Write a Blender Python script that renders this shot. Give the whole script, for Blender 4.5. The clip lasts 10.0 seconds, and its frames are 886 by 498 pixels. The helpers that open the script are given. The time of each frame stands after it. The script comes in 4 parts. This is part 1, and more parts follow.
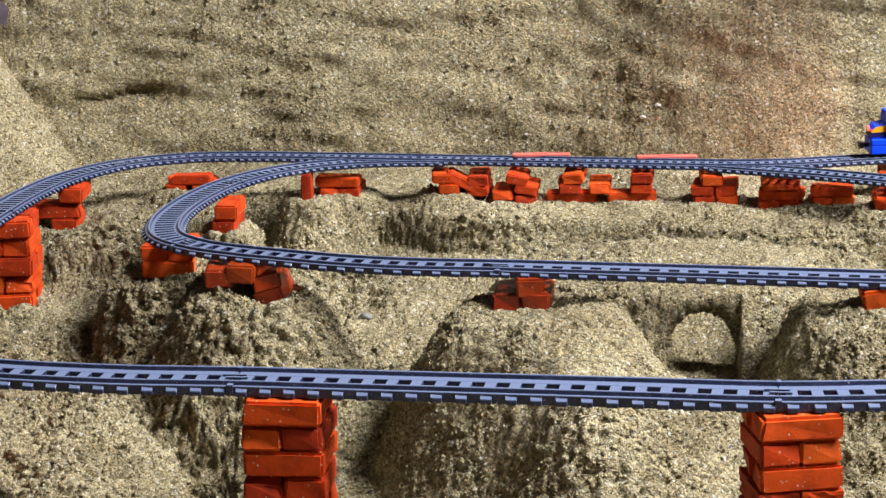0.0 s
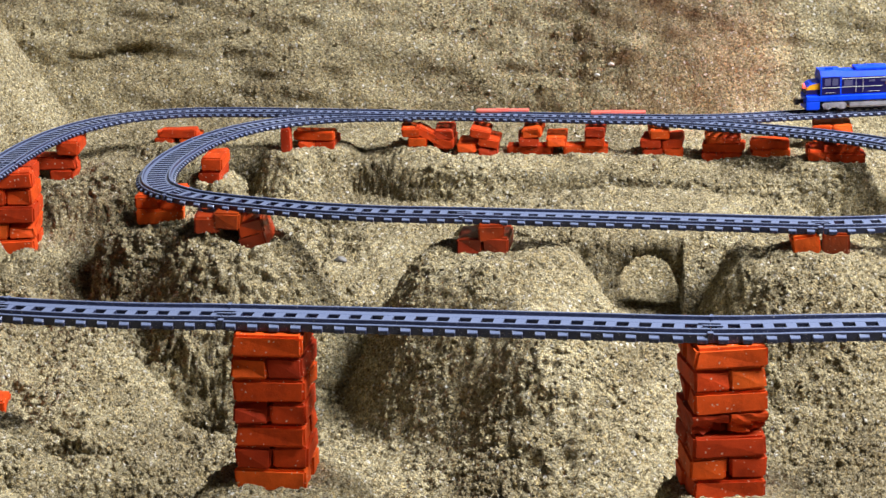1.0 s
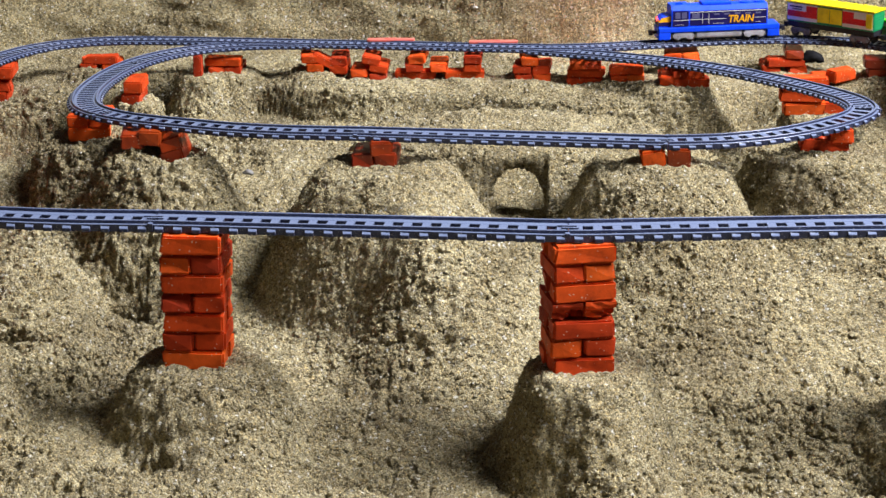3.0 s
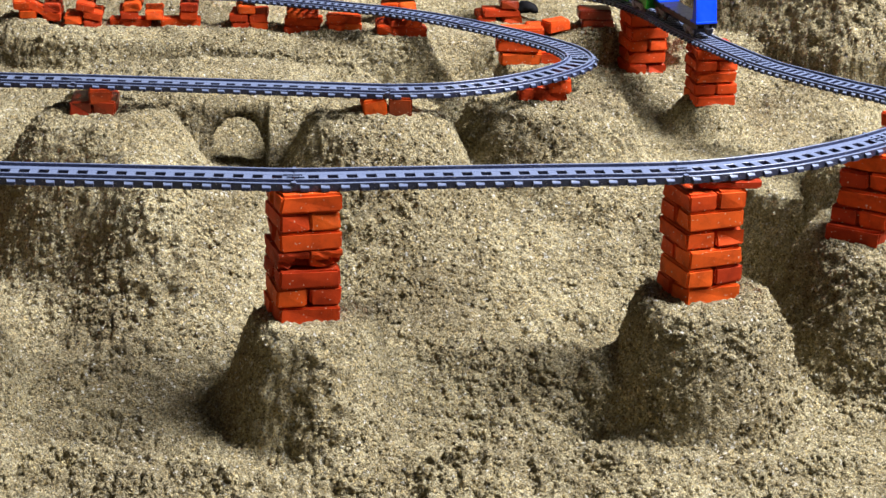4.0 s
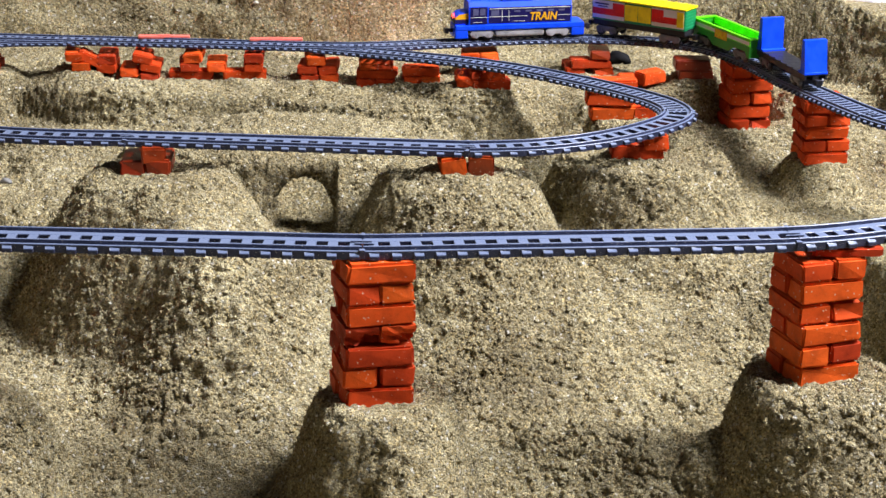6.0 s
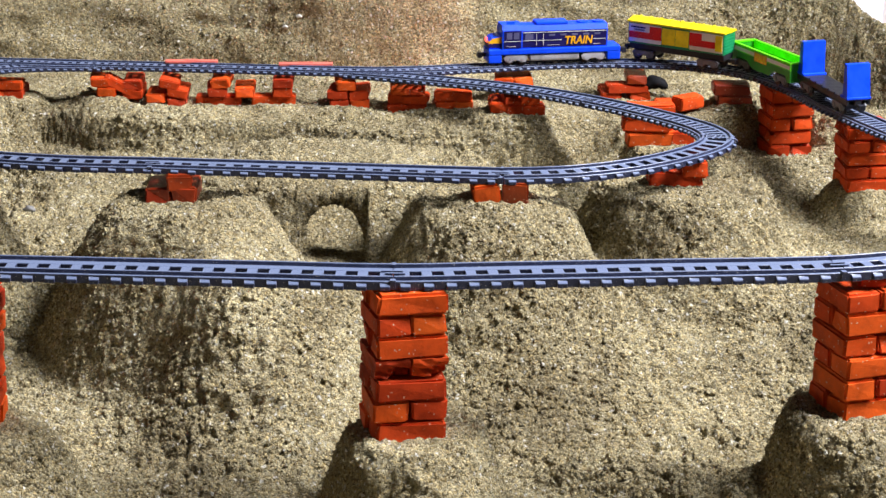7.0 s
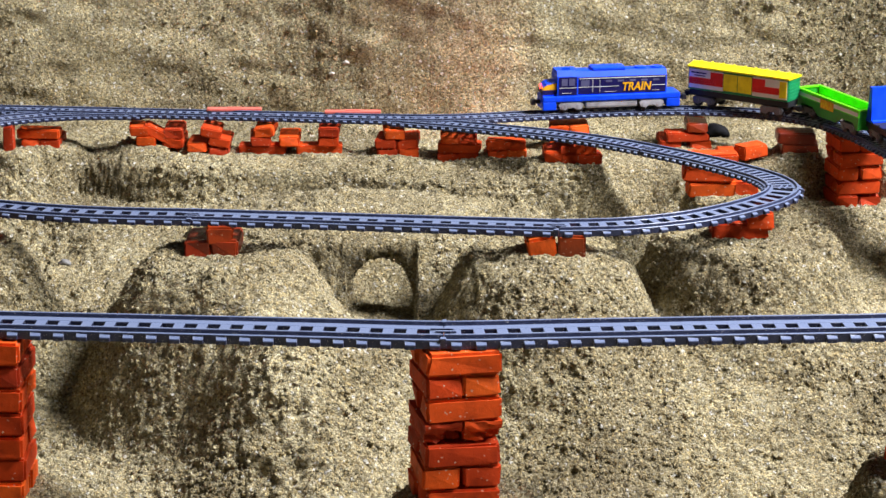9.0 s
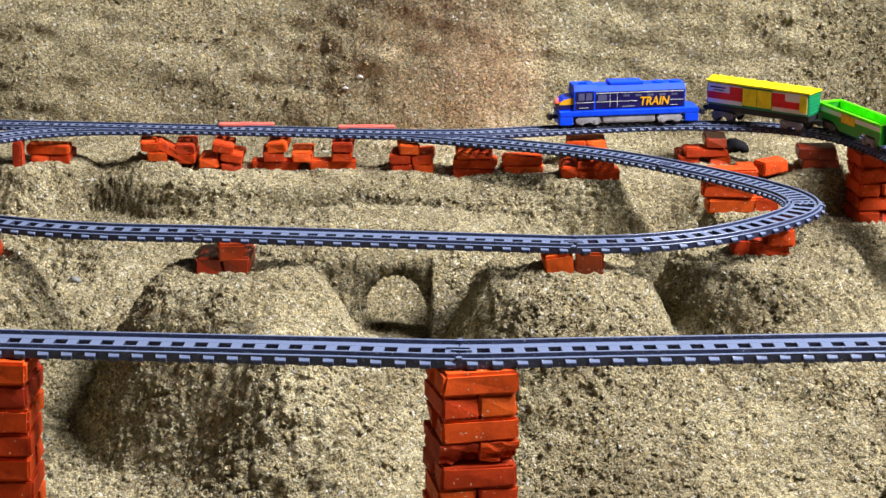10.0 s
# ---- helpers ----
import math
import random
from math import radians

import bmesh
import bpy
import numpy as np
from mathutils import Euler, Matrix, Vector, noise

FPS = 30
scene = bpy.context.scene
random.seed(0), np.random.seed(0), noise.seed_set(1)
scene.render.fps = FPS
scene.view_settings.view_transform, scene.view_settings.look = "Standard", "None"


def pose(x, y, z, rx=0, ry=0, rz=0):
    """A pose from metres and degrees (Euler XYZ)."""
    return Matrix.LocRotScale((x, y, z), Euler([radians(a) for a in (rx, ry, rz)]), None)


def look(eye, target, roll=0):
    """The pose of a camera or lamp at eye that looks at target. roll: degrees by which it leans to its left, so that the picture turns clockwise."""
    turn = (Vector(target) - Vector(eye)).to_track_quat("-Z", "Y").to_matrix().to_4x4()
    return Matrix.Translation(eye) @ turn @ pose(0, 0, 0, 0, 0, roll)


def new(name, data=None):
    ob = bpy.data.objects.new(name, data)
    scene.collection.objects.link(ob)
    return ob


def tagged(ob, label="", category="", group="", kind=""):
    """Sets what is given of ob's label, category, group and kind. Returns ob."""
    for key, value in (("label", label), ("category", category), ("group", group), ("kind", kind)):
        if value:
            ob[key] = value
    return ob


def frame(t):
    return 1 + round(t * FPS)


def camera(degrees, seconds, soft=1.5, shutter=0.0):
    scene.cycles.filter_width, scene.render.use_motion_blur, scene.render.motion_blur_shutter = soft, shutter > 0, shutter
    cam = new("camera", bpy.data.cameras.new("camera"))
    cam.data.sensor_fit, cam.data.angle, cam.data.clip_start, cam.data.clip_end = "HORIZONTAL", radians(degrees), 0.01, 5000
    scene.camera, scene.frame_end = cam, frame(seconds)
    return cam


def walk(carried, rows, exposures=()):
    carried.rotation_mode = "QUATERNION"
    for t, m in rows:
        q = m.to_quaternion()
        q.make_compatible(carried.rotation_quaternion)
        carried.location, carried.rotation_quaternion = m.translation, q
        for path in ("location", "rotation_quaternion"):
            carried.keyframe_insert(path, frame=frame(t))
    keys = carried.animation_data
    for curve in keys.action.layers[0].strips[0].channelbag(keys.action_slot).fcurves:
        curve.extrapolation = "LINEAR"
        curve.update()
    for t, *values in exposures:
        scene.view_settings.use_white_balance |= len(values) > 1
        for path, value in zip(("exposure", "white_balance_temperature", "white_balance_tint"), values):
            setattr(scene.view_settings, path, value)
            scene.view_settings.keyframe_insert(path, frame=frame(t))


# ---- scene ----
cam = camera(20.43, 10.0, soft=1.5)
PATH = [
    (0, (-0.0209, 0.1789, 0.5683), (-0.2166, 2.1018, 0.0540), -1.57),
    (0.25, (-0.0175, 0.1453, 0.5774), (-0.2065, 2.0658, 0.0522), -1.52),
    (0.5, (-0.0130, 0.1081, 0.5879), (-0.1962, 2.0261, 0.0514), -1.47),
    (0.75, (-0.0090, 0.0699, 0.5979), (-0.1864, 1.9857, 0.0520), -1.48),
    (1, (-0.0052, 0.0318, 0.6088), (-0.1764, 1.9453, 0.0525), -1.43),
    (1.25, (-0.0022, -0.0024, 0.6182), (-0.1673, 1.9089, 0.0526), -1.38),
    (1.5, (0.0008, -0.0394, 0.6287), (-0.1578, 1.8696, 0.0537), -1.35),
    (1.75, (0.0036, -0.0736, 0.6381), (-0.1492, 1.8333, 0.0547), -1.30),
    (2, (0.0056, -0.1103, 0.6486), (-0.1404, 1.7945, 0.0566), -1.24),
    (2.2, (0.0074, -0.1311, 0.6544), (-0.1351, 1.7723, 0.0571), -1.23),
    (2.4, (0.0090, -0.1533, 0.6606), (-0.1297, 1.7487, 0.0581), -1.20),
    (2.6, (0.0095, -0.1761, 0.6681), (-0.1240, 1.7242, 0.0591), -1.17),
    (2.7, (0.0103, -0.1877, 0.6714), (-0.1212, 1.7119, 0.0598), -1.16),
    (2.8, (0.0111, -0.1982, 0.6743), (-0.1149, 1.7009, 0.0597), -1.11),
    (2.9, (0.0103, -0.2052, 0.6765), (-0.0945, 1.6937, 0.0574), -0.92),
    (3, (0.0080, -0.2117, 0.6788), (-0.0705, 1.6868, 0.0547), -0.69),
    (3.15, (0.0043, -0.2169, 0.6816), (-0.0347, 1.6802, 0.0496), -0.35),
    (3.3, (0.0000, -0.2235, 0.6835), (0.0009, 1.6719, 0.0451), 0.01),
    (3.5, (-0.0058, -0.2217, 0.6825), (0.0457, 1.6707, 0.0372), 0.46),
    (3.75, (-0.0111, -0.2149, 0.6803), (0.1009, 1.6719, 0.0264), 1.02),
    (3.9, (-0.0151, -0.2099, 0.6777), (0.1344, 1.6728, 0.0199), 1.37),
    (4, (-0.0158, -0.2083, 0.6767), (0.1563, 1.6716, 0.0161), 1.57),
    (4.1, (-0.0180, -0.2044, 0.6745), (0.1790, 1.6723, 0.0117), 1.80),
    (4.2, (-0.0199, -0.1950, 0.6724), (0.2007, 1.6777, 0.0059), 2.07),
    (4.3, (-0.0191, -0.1893, 0.6707), (0.2051, 1.6833, 0.0049), 2.10),
    (4.4, (-0.0184, -0.1844, 0.6676), (0.1992, 1.6906, 0.0064), 1.98),
    (4.5, (-0.0167, -0.1773, 0.6662), (0.1935, 1.6992, 0.0071), 1.92),
    (4.75, (-0.0137, -0.1552, 0.6604), (0.1793, 1.7253, 0.0075), 1.76),
    (5, (-0.0106, -0.1337, 0.6548), (0.1647, 1.7508, 0.0082), 1.60),
    (5.25, (-0.0081, -0.1107, 0.6486), (0.1496, 1.7777, 0.0088), 1.44),
    (5.5, (-0.0048, -0.0921, 0.6435), (0.1337, 1.8002, 0.0109), 1.23),
    (5.75, (-0.0030, -0.0670, 0.6368), (0.1179, 1.8289, 0.0116), 1.07),
    (6, (-0.0010, -0.0442, 0.6309), (0.1022, 1.8551, 0.0128), 0.92),
    (6.2, (-0.0003, -0.0309, 0.6272), (0.0942, 1.8704, 0.0141), 0.82),
    (6.5, (0.0002, -0.0197, 0.6243), (0.0878, 1.8838, 0.0168), 0.76),
    (6.8, (0.0006, -0.0081, 0.6211), (0.0818, 1.8975, 0.0193), 0.71),
    (7.1, (0.0010, 0.0032, 0.6180), (0.0757, 1.9108, 0.0219), 0.65),
    (7.3, (0.0012, 0.0100, 0.6163), (0.0717, 1.9189, 0.0238), 0.60),
    (7.5, (0.0014, 0.0174, 0.6142), (0.0676, 1.9277, 0.0256), 0.57),
    (7.75, (0.0015, 0.0257, 0.6121), (0.0627, 1.9376, 0.0282), 0.52),
    (8, (0.0018, 0.0352, 0.6095), (0.0578, 1.9488, 0.0305), 0.47),
    (8.25, (0.0016, 0.0455, 0.6068), (0.0531, 1.9606, 0.0326), 0.43),
    (8.5, (0.0018, 0.0562, 0.6038), (0.0482, 1.9729, 0.0345), 0.39),
    (8.75, (0.0020, 0.0666, 0.6010), (0.0432, 1.9850, 0.0369), 0.35),
    (9, (0.0022, 0.0769, 0.5981), (0.0382, 1.9969, 0.0394), 0.30),
    (9.25, (0.0016, 0.0871, 0.5954), (0.0333, 2.0087, 0.0419), 0.27),
    (9.5, (0.0018, 0.0996, 0.5919), (0.0283, 2.0229, 0.0439), 0.22),
    (9.6, (0.0018, 0.1029, 0.5909), (0.0267, 2.0267, 0.0447), 0.20),
    (9.7, (0.0018, 0.1036, 0.5908), (0.0264, 2.0275, 0.0449), 0.20),
    (10, (0.0018, 0.1036, 0.5908), (0.0264, 2.0275, 0.0449), 0.20),
]
walk(cam, [(t, look(eye, target, roll)) for t, eye, target, roll in PATH])

# ---- light ----
world = bpy.data.worlds.new("world")
scene.world = world
world.use_nodes = True
world.node_tree.nodes["Background"].inputs[0].default_value = (0.80, 0.86, 1.0, 1)
world.node_tree.nodes["Background"].inputs[1].default_value = 0.006


def ceiling_lamp(name, x, y, z, target, sx, sy, watts, color):
    data = bpy.data.lights.new(name, "AREA")
    data.shape, data.size, data.size_y, data.energy, data.color = "RECTANGLE", sx, sy, watts, color
    ob = new(name, data)
    ob.matrix_world = look((x, y, z), target)
    return ob


ceiling_lamp("ceiling_light", 1.55, 1.36, 2.28, (0.02, 1.65, 0.1), 1.20, 1.00, 264, (0.965, 0.968, 1.04))

# the red headlight of the toy locomotive, which shines on the sand ahead of it
headlight = bpy.data.lights.new("headlight_beam", "SPOT")
headlight.energy, headlight.color, headlight.spot_size, headlight.spot_blend, headlight.shadow_soft_size = 0.30, (1.0, 0.14, 0.08), radians(95), 1.0, 0.002
new("headlight_beam", headlight).matrix_world = look((0.104, 1.962, 0.1835), (0.000, 2.110, 0.178))

# ---- materials ----


def material(name, color=(0.5, 0.5, 0.5), rough=0.5, metal=0.0):
    m = bpy.data.materials.new(name)
    m.use_nodes = True
    b = m.node_tree.nodes["Principled BSDF"]
    b.inputs["Base Color"].default_value = (*color, 1)
    b.inputs["Roughness"].default_value = rough
    b.inputs["Metallic"].default_value = metal
    return m, m.node_tree, b


def node(tree, kind, **values):
    n = tree.nodes.new(kind)
    for key, value in values.items():
        n.inputs[key.replace("_", " ")].default_value = value
    return n


def ramp(tree, stops):
    n = tree.nodes.new("ShaderNodeValToRGB")
    while len(n.color_ramp.elements) < len(stops):
        n.color_ramp.elements.new(0.5)
    for e, (p, c) in zip(n.color_ramp.elements, stops):
        e.position, e.color = p, (*c, 1)
    return n


def mixed(tree, kind, fac, a, b):
    n = tree.nodes.new("ShaderNodeMix")
    n.data_type, n.blend_type = "RGBA", kind
    for socket, value in ((n.inputs[0], fac), (n.inputs[6], a), (n.inputs[7], b)):
        if isinstance(value, bpy.types.NodeSocket):
            tree.links.new(value, socket)
        else:
            socket.default_value = value if isinstance(value, float) else (*value, 1)
    return n.outputs[2]


def bumped(tree, b, height, strength, distance):
    n = node(tree, "ShaderNodeBump", Strength=strength, Distance=distance)
    tree.links.new(height, n.inputs["Height"])
    if b.inputs["Normal"].links:
        tree.links.new(b.inputs["Normal"].links[0].from_socket, n.inputs["Normal"])
    tree.links.new(n.outputs[0], b.inputs["Normal"])


def sand_material():
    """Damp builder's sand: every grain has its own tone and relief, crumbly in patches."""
    m, t, b = material("damp_sand", rough=0.92)
    b.inputs["Specular IOR Level"].default_value = 0.25
    at = t.nodes.new("ShaderNodeTexCoord").outputs["Object"]
    broad = node(t, "ShaderNodeTexNoise", Scale=8.0, Detail=4.0, Roughness=0.55)
    patch = node(t, "ShaderNodeTexNoise", Scale=24.0, Detail=4.0, Roughness=0.6)
    mid = node(t, "ShaderNodeTexNoise", Scale=150.0, Detail=4.0, Roughness=0.6)
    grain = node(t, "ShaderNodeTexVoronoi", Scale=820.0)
    clump = node(t, "ShaderNodeTexVoronoi", Scale=380.0)
    speck = node(t, "ShaderNodeTexVoronoi", Scale=560.0)
    warp = node(t, "ShaderNodeTexNoise", Scale=420.0, Detail=2.0)
    bent = t.nodes.new("ShaderNodeVectorMath")
    bent.operation = "MULTIPLY_ADD"
    bent.inputs[1].default_value = (0.0020, 0.0020, 0.0020)
    t.links.new(warp.outputs["Color"], bent.inputs[0])
    t.links.new(at, bent.inputs[2])
    for n in (broad, patch, mid, warp):
        t.links.new(at, n.inputs["Vector"])
    for n in (grain, clump, speck):
        t.links.new(bent.outputs[0], n.inputs["Vector"])
    c1 = ramp(t, [(0.34, (0.284, 0.246, 0.154)), (0.5, (0.384, 0.337, 0.211)), (0.66, (0.472, 0.420, 0.270))])
    t.links.new(broad.outputs[0], c1.inputs[0])
    damp = ramp(t, [(0.42, (0, 0, 0)), (0.62, (1, 1, 1))])
    t.links.new(patch.outputs[0], damp.inputs[0])
    col = mixed(t, "MULTIPLY", damp.outputs[0], c1.outputs[0], (0.90, 0.88, 0.85))
    c2 = ramp(t, [(0.32, (0.86, 0.84, 0.81)), (0.5, (1.0, 1.0, 1.0)), (0.68, (1.10, 1.09, 1.07))])
    t.links.new(mid.outputs[0], c2.inputs[0])
    col = mixed(t, "MULTIPLY", 1.0, col, c2.outputs[0])
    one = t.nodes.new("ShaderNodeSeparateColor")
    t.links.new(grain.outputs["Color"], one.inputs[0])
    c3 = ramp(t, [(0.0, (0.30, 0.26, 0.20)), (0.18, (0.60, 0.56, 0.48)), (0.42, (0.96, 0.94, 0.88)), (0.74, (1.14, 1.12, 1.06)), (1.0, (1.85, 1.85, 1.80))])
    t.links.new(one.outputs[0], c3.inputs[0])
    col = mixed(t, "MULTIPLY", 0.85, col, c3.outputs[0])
    hue = ramp(t, [(0.0, (1.10, 0.98, 0.74)), (0.45, (1.0, 1.0, 1.0)), (0.80, (1.0, 1.0, 0.98)), (1.0, (0.90, 0.96, 1.16))])
    t.links.new(one.outputs[1], hue.inputs[0])
    col = mixed(t, "MULTIPLY", 1.0, col, hue.outputs[0])
    two = t.nodes.new("ShaderNodeSeparateColor")
    t.links.new(speck.outputs["Color"], two.inputs[0])
    pale = ramp(t, [(0.975, (0, 0, 0)), (0.985, (0.85, 0.85, 0.85))])
    t.links.new(two.outputs[0], pale.inputs[0])
    col = mixed(t, "MIX", pale.outputs[0], col, (0.70, 0.67, 0.58))
    t.links.new(col, b.inputs["Base Color"])
    lump = t.nodes.new("ShaderNodeMath")
    lump.operation = "MULTIPLY"
    deep = ramp(t, [(0.36, (0.20, 0.20, 0.20)), (0.62, (1, 1, 1))])
    t.links.new(patch.outputs[0], deep.inputs[0])
    t.links.new(clump.outputs["Distance"], lump.inputs[0])
    t.links.new(deep.outputs[0], lump.inputs[1])
    bumped(t, b, mid.outputs[0], 0.7, 0.0030)
    grit = node(t, "ShaderNodeTexNoise", Scale=900.0, Detail=3.0, Roughness=0.75)
    t.links.new(at, grit.inputs["Vector"])
    bumped(t, b, lump.outputs[0], 0.8, -0.0040)
    bumped(t, b, grain.outputs["Distance"], 0.9, -0.0017)
    bumped(t, b, grit.outputs[0], 0.6, 0.0016)
    return m


def brick_material(name="fired_red_brick", tone=1.0, rough=0.72, gloss=0.2):
    m, t, b = material(name, rough=rough)
    b.inputs["Specular IOR Level"].default_value = gloss
    at = t.nodes.new("ShaderNodeTexCoord").outputs["Object"]
    info = t.nodes.new("ShaderNodeObjectInfo")
    stops = ((0.0, (0.38, 0.031, 0.005)), (0.3, (0.55, 0.050, 0.005)), (0.7, (0.65, 0.072, 0.006)), (1.0, (0.73, 0.108, 0.009)))
    c = ramp(t, [(at_stop, tuple(tone * v for v in colour)) for at_stop, colour in stops])
    t.links.new(info.outputs["Random"], c.inputs[0])
    n1 = node(t, "ShaderNodeTexNoise", Scale=60.0, Detail=6.0, Roughness=0.65)
    n2 = node(t, "ShaderNodeTexNoise", Scale=420.0, Detail=4.0, Roughness=0.7)
    v = node(t, "ShaderNodeTexVoronoi", Scale=1000.0)
    shift = t.nodes.new("ShaderNodeVectorMath")
    t.links.new(at, shift.inputs[0])
    t.links.new(info.outputs["Location"], shift.inputs[1])
    for n in (n1, n2, v):
        t.links.new(shift.outputs[0], n.inputs["Vector"])
    tone = ramp(t, [(0.28, (0.55, 0.50, 0.48)), (0.5, (0.95, 0.95, 0.95)), (0.72, (1.2, 1.22, 1.25))])
    t.links.new(n1.outputs[0], tone.inputs[0])
    col = mixed(t, "MULTIPLY", 1.0, c.outputs[0], tone.outputs[0])
    sep = t.nodes.new("ShaderNodeSeparateColor")
    t.links.new(v.outputs["Color"], sep.inputs[0])
    dust = ramp(t, [(0.988, (0, 0, 0)), (0.995, (1, 1, 1))])
    t.links.new(sep.outputs[0], dust.inputs[0])
    col = mixed(t, "MIX", dust.outputs[0], col, (0.62, 0.42, 0.28))
    t.links.new(col, b.inputs["Base Color"])
    bumped(t, b, n1.outputs[0], 0.3, 0.002)
    bumped(t, b, n2.outputs[0], 0.35, 0.0008)
    return m


def plastic(name, color, rough=0.35, wear=0.12, metal=0.0, gloss=0.32):
    """Moulded toy plastic with faint scuffs and dust."""
    m, t, b = material(name, color, rough, metal)
    b.inputs["Specular IOR Level"].default_value = gloss
    at = t.nodes.new("ShaderNodeTexCoord").outputs["Object"]
    n = node(t, "ShaderNodeTexNoise", Scale=120.0, Detail=5.0, Roughness=0.65)
    t.links.new(at, n.inputs["Vector"])
    lo = tuple(max(0.0, v * (1 - 1.6 * wear)) for v in color)
    hi = tuple(min(1.0, v * (1 + wear) + 0.02 * wear) for v in color)
    c = ramp(t, [(0.33, lo), (0.5, color), (0.68, hi)])
    t.links.new(n.outputs[0], c.inputs[0])
    t.links.new(c.outputs[0], b.inputs["Base Color"])
    r = ramp(t, [(0.3, (rough * 0.75,) * 3), (0.7, (min(1.0, rough * 1.35),) * 3)])
    t.links.new(n.outputs[0], r.inputs[0])
    t.links.new(r.outputs[0], b.inputs["Roughness"])
    bumped(t, b, n.outputs[0], 0.15, 0.0004)
    return m


def track_material():
    """Dark blue-grey plastic with pale dust specks; overhead sheen is painted on its upper faces."""
    m, t, b = material("dusty_sheen_track_plastic", (0.13, 0.14, 0.19), 0.32)
    at = t.nodes.new("ShaderNodeTexCoord").outputs["Object"]
    n = node(t, "ShaderNodeTexNoise", Scale=140.0, Detail=6.0, Roughness=0.7)
    f = node(t, "ShaderNodeTexNoise", Scale=1100.0, Detail=2.0, Roughness=0.6)
    for x in (n, f):
        t.links.new(at, x.inputs["Vector"])
    c = ramp(t, [(0.3, (0.012, 0.016, 0.038)), (0.55, (0.024, 0.030, 0.066)), (0.75, (0.05, 0.058, 0.11))])
    t.links.new(n.outputs[0], c.inputs[0])
    spots = ramp(t, [(0.66, (0, 0, 0)), (0.72, (1, 1, 1))])
    t.links.new(f.outputs[0], spots.inputs[0])
    col = mixed(t, "MIX", spots.outputs[0], c.outputs[0], (0.42, 0.40, 0.36))
    # upward normals get a paler blue: reflected ceiling light put into the colour
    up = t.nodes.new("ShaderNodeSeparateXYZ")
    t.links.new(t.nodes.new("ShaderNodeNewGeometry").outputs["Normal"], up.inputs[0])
    sheen = ramp(t, [(0.45, (0, 0, 0)), (0.92, (0.80, 0.80, 0.80))])
    t.links.new(up.outputs[2], sheen.inputs[0])
    col = mixed(t, "MIX", sheen.outputs[0], col, (0.185, 0.230, 0.355))
    t.links.new(col, b.inputs["Base Color"])
    bumped(t, b, f.outputs[0], 0.25, 0.0004)
    return m


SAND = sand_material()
BRICK = brick_material()
WET = brick_material("wet_dark_red_brick", 0.52, 0.38, 0.5)
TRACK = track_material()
BLUE = plastic("bright_blue_plastic", (0.004, 0.068, 0.86), 0.42, gloss=0.22)
NAVY = plastic("navy_print", (0.010, 0.008, 0.085), 0.5, gloss=0.2)
YELLOW = plastic("yellow_plastic", (0.90, 0.72, 0.01), 0.38)
AMBER = plastic("amber_print", (0.85, 0.42, 0.01), 0.4)
GREEN = plastic("leaf_green_plastic", (0.035, 0.30, 0.03), 0.38)
LIME = plastic("lime_green_plastic", (0.14, 0.80, 0.01), 0.38)
DARKGREEN = plastic("dark_green_plastic", (0.010, 0.23, 0.085), 0.4)
RED = plastic("red_print", (0.72, 0.015, 0.012), 0.4)
WHITE = plastic("white_print", (0.78, 0.78, 0.74), 0.42, 0.05)
BLACK = plastic("black_plastic", (0.018, 0.018, 0.022), 0.4)
SILVER = plastic("silver_painted_plastic", (0.42, 0.42, 0.45), 0.34, 0.2, 0.25)
CORAL = plastic("coral_red_plastic", (0.72, 0.16, 0.12), 0.35)
DULL = plastic("dull_grey_plastic", (0.150, 0.150, 0.165), 0.4, 0.25)
GLASSY = plastic("dark_window_print", (0.10, 0.10, 0.20), 0.4)
BAG = plastic("milky_plastic", (0.78, 0.76, 0.86), 0.35, 0.06)
LAVENDER = plastic("lavender_plastic_film", (0.64, 0.60, 0.95), 0.3, 0.06)
PLASTER = plastic("wall_paint", (0.11, 0.11, 0.11), 0.8, 0.05)
CONCRETE = plastic("grey_concrete", (0.20, 0.195, 0.185), 0.85, 0.2)
LAMPRED, _, lamp_shader = material("lit_red_lamp", (0.9, 0.1, 0.1), 0.3)
lamp_shader.inputs["Emission Color"].default_value = (1.0, 0.06, 0.05, 1)
lamp_shader.inputs["Emission Strength"].default_value = 4.0

# ---- building helpers ----


def mesh_of(name, bm, mat):
    me = bpy.data.meshes.new(name)
    bm.to_mesh(me)
    bm.free()
    me.materials.append(mat)
    return me


def part(name, bm, mat, parent=None, label=""):
    ob = new(name, mesh_of(name, bm, mat))
    ob.parent = parent
    if label:
        ob["label"] = label
    return ob


def smooth_mesh(me, on=True):
    me.polygons.foreach_set("use_smooth", [on] * len(me.polygons))


def box(bm, x0, x1, y0, y1, z0, z1, bevel=0.0, m=None):
    """A box with bevelled edges, added to bm."""
    made = bmesh.ops.create_cube(bm, size=1.0)["verts"]
    bmesh.ops.transform(bm, verts=made, matrix=Matrix.LocRotScale(((x0 + x1) / 2, (y0 + y1) / 2, (z0 + z1) / 2), None, (x1 - x0, y1 - y0, z1 - z0)))
    if bevel:
        edges = list({e for v in made for e in v.link_edges})
        out = bmesh.ops.bevel(bm, geom=edges, offset=bevel, segments=2, affect="EDGES", profile=0.5)
        made = list({v for f in out["faces"] for v in f.verts} | {v for v in made if v.is_valid})
    if m is not None:
        bmesh.ops.transform(bm, verts=made, matrix=m)
    return bm


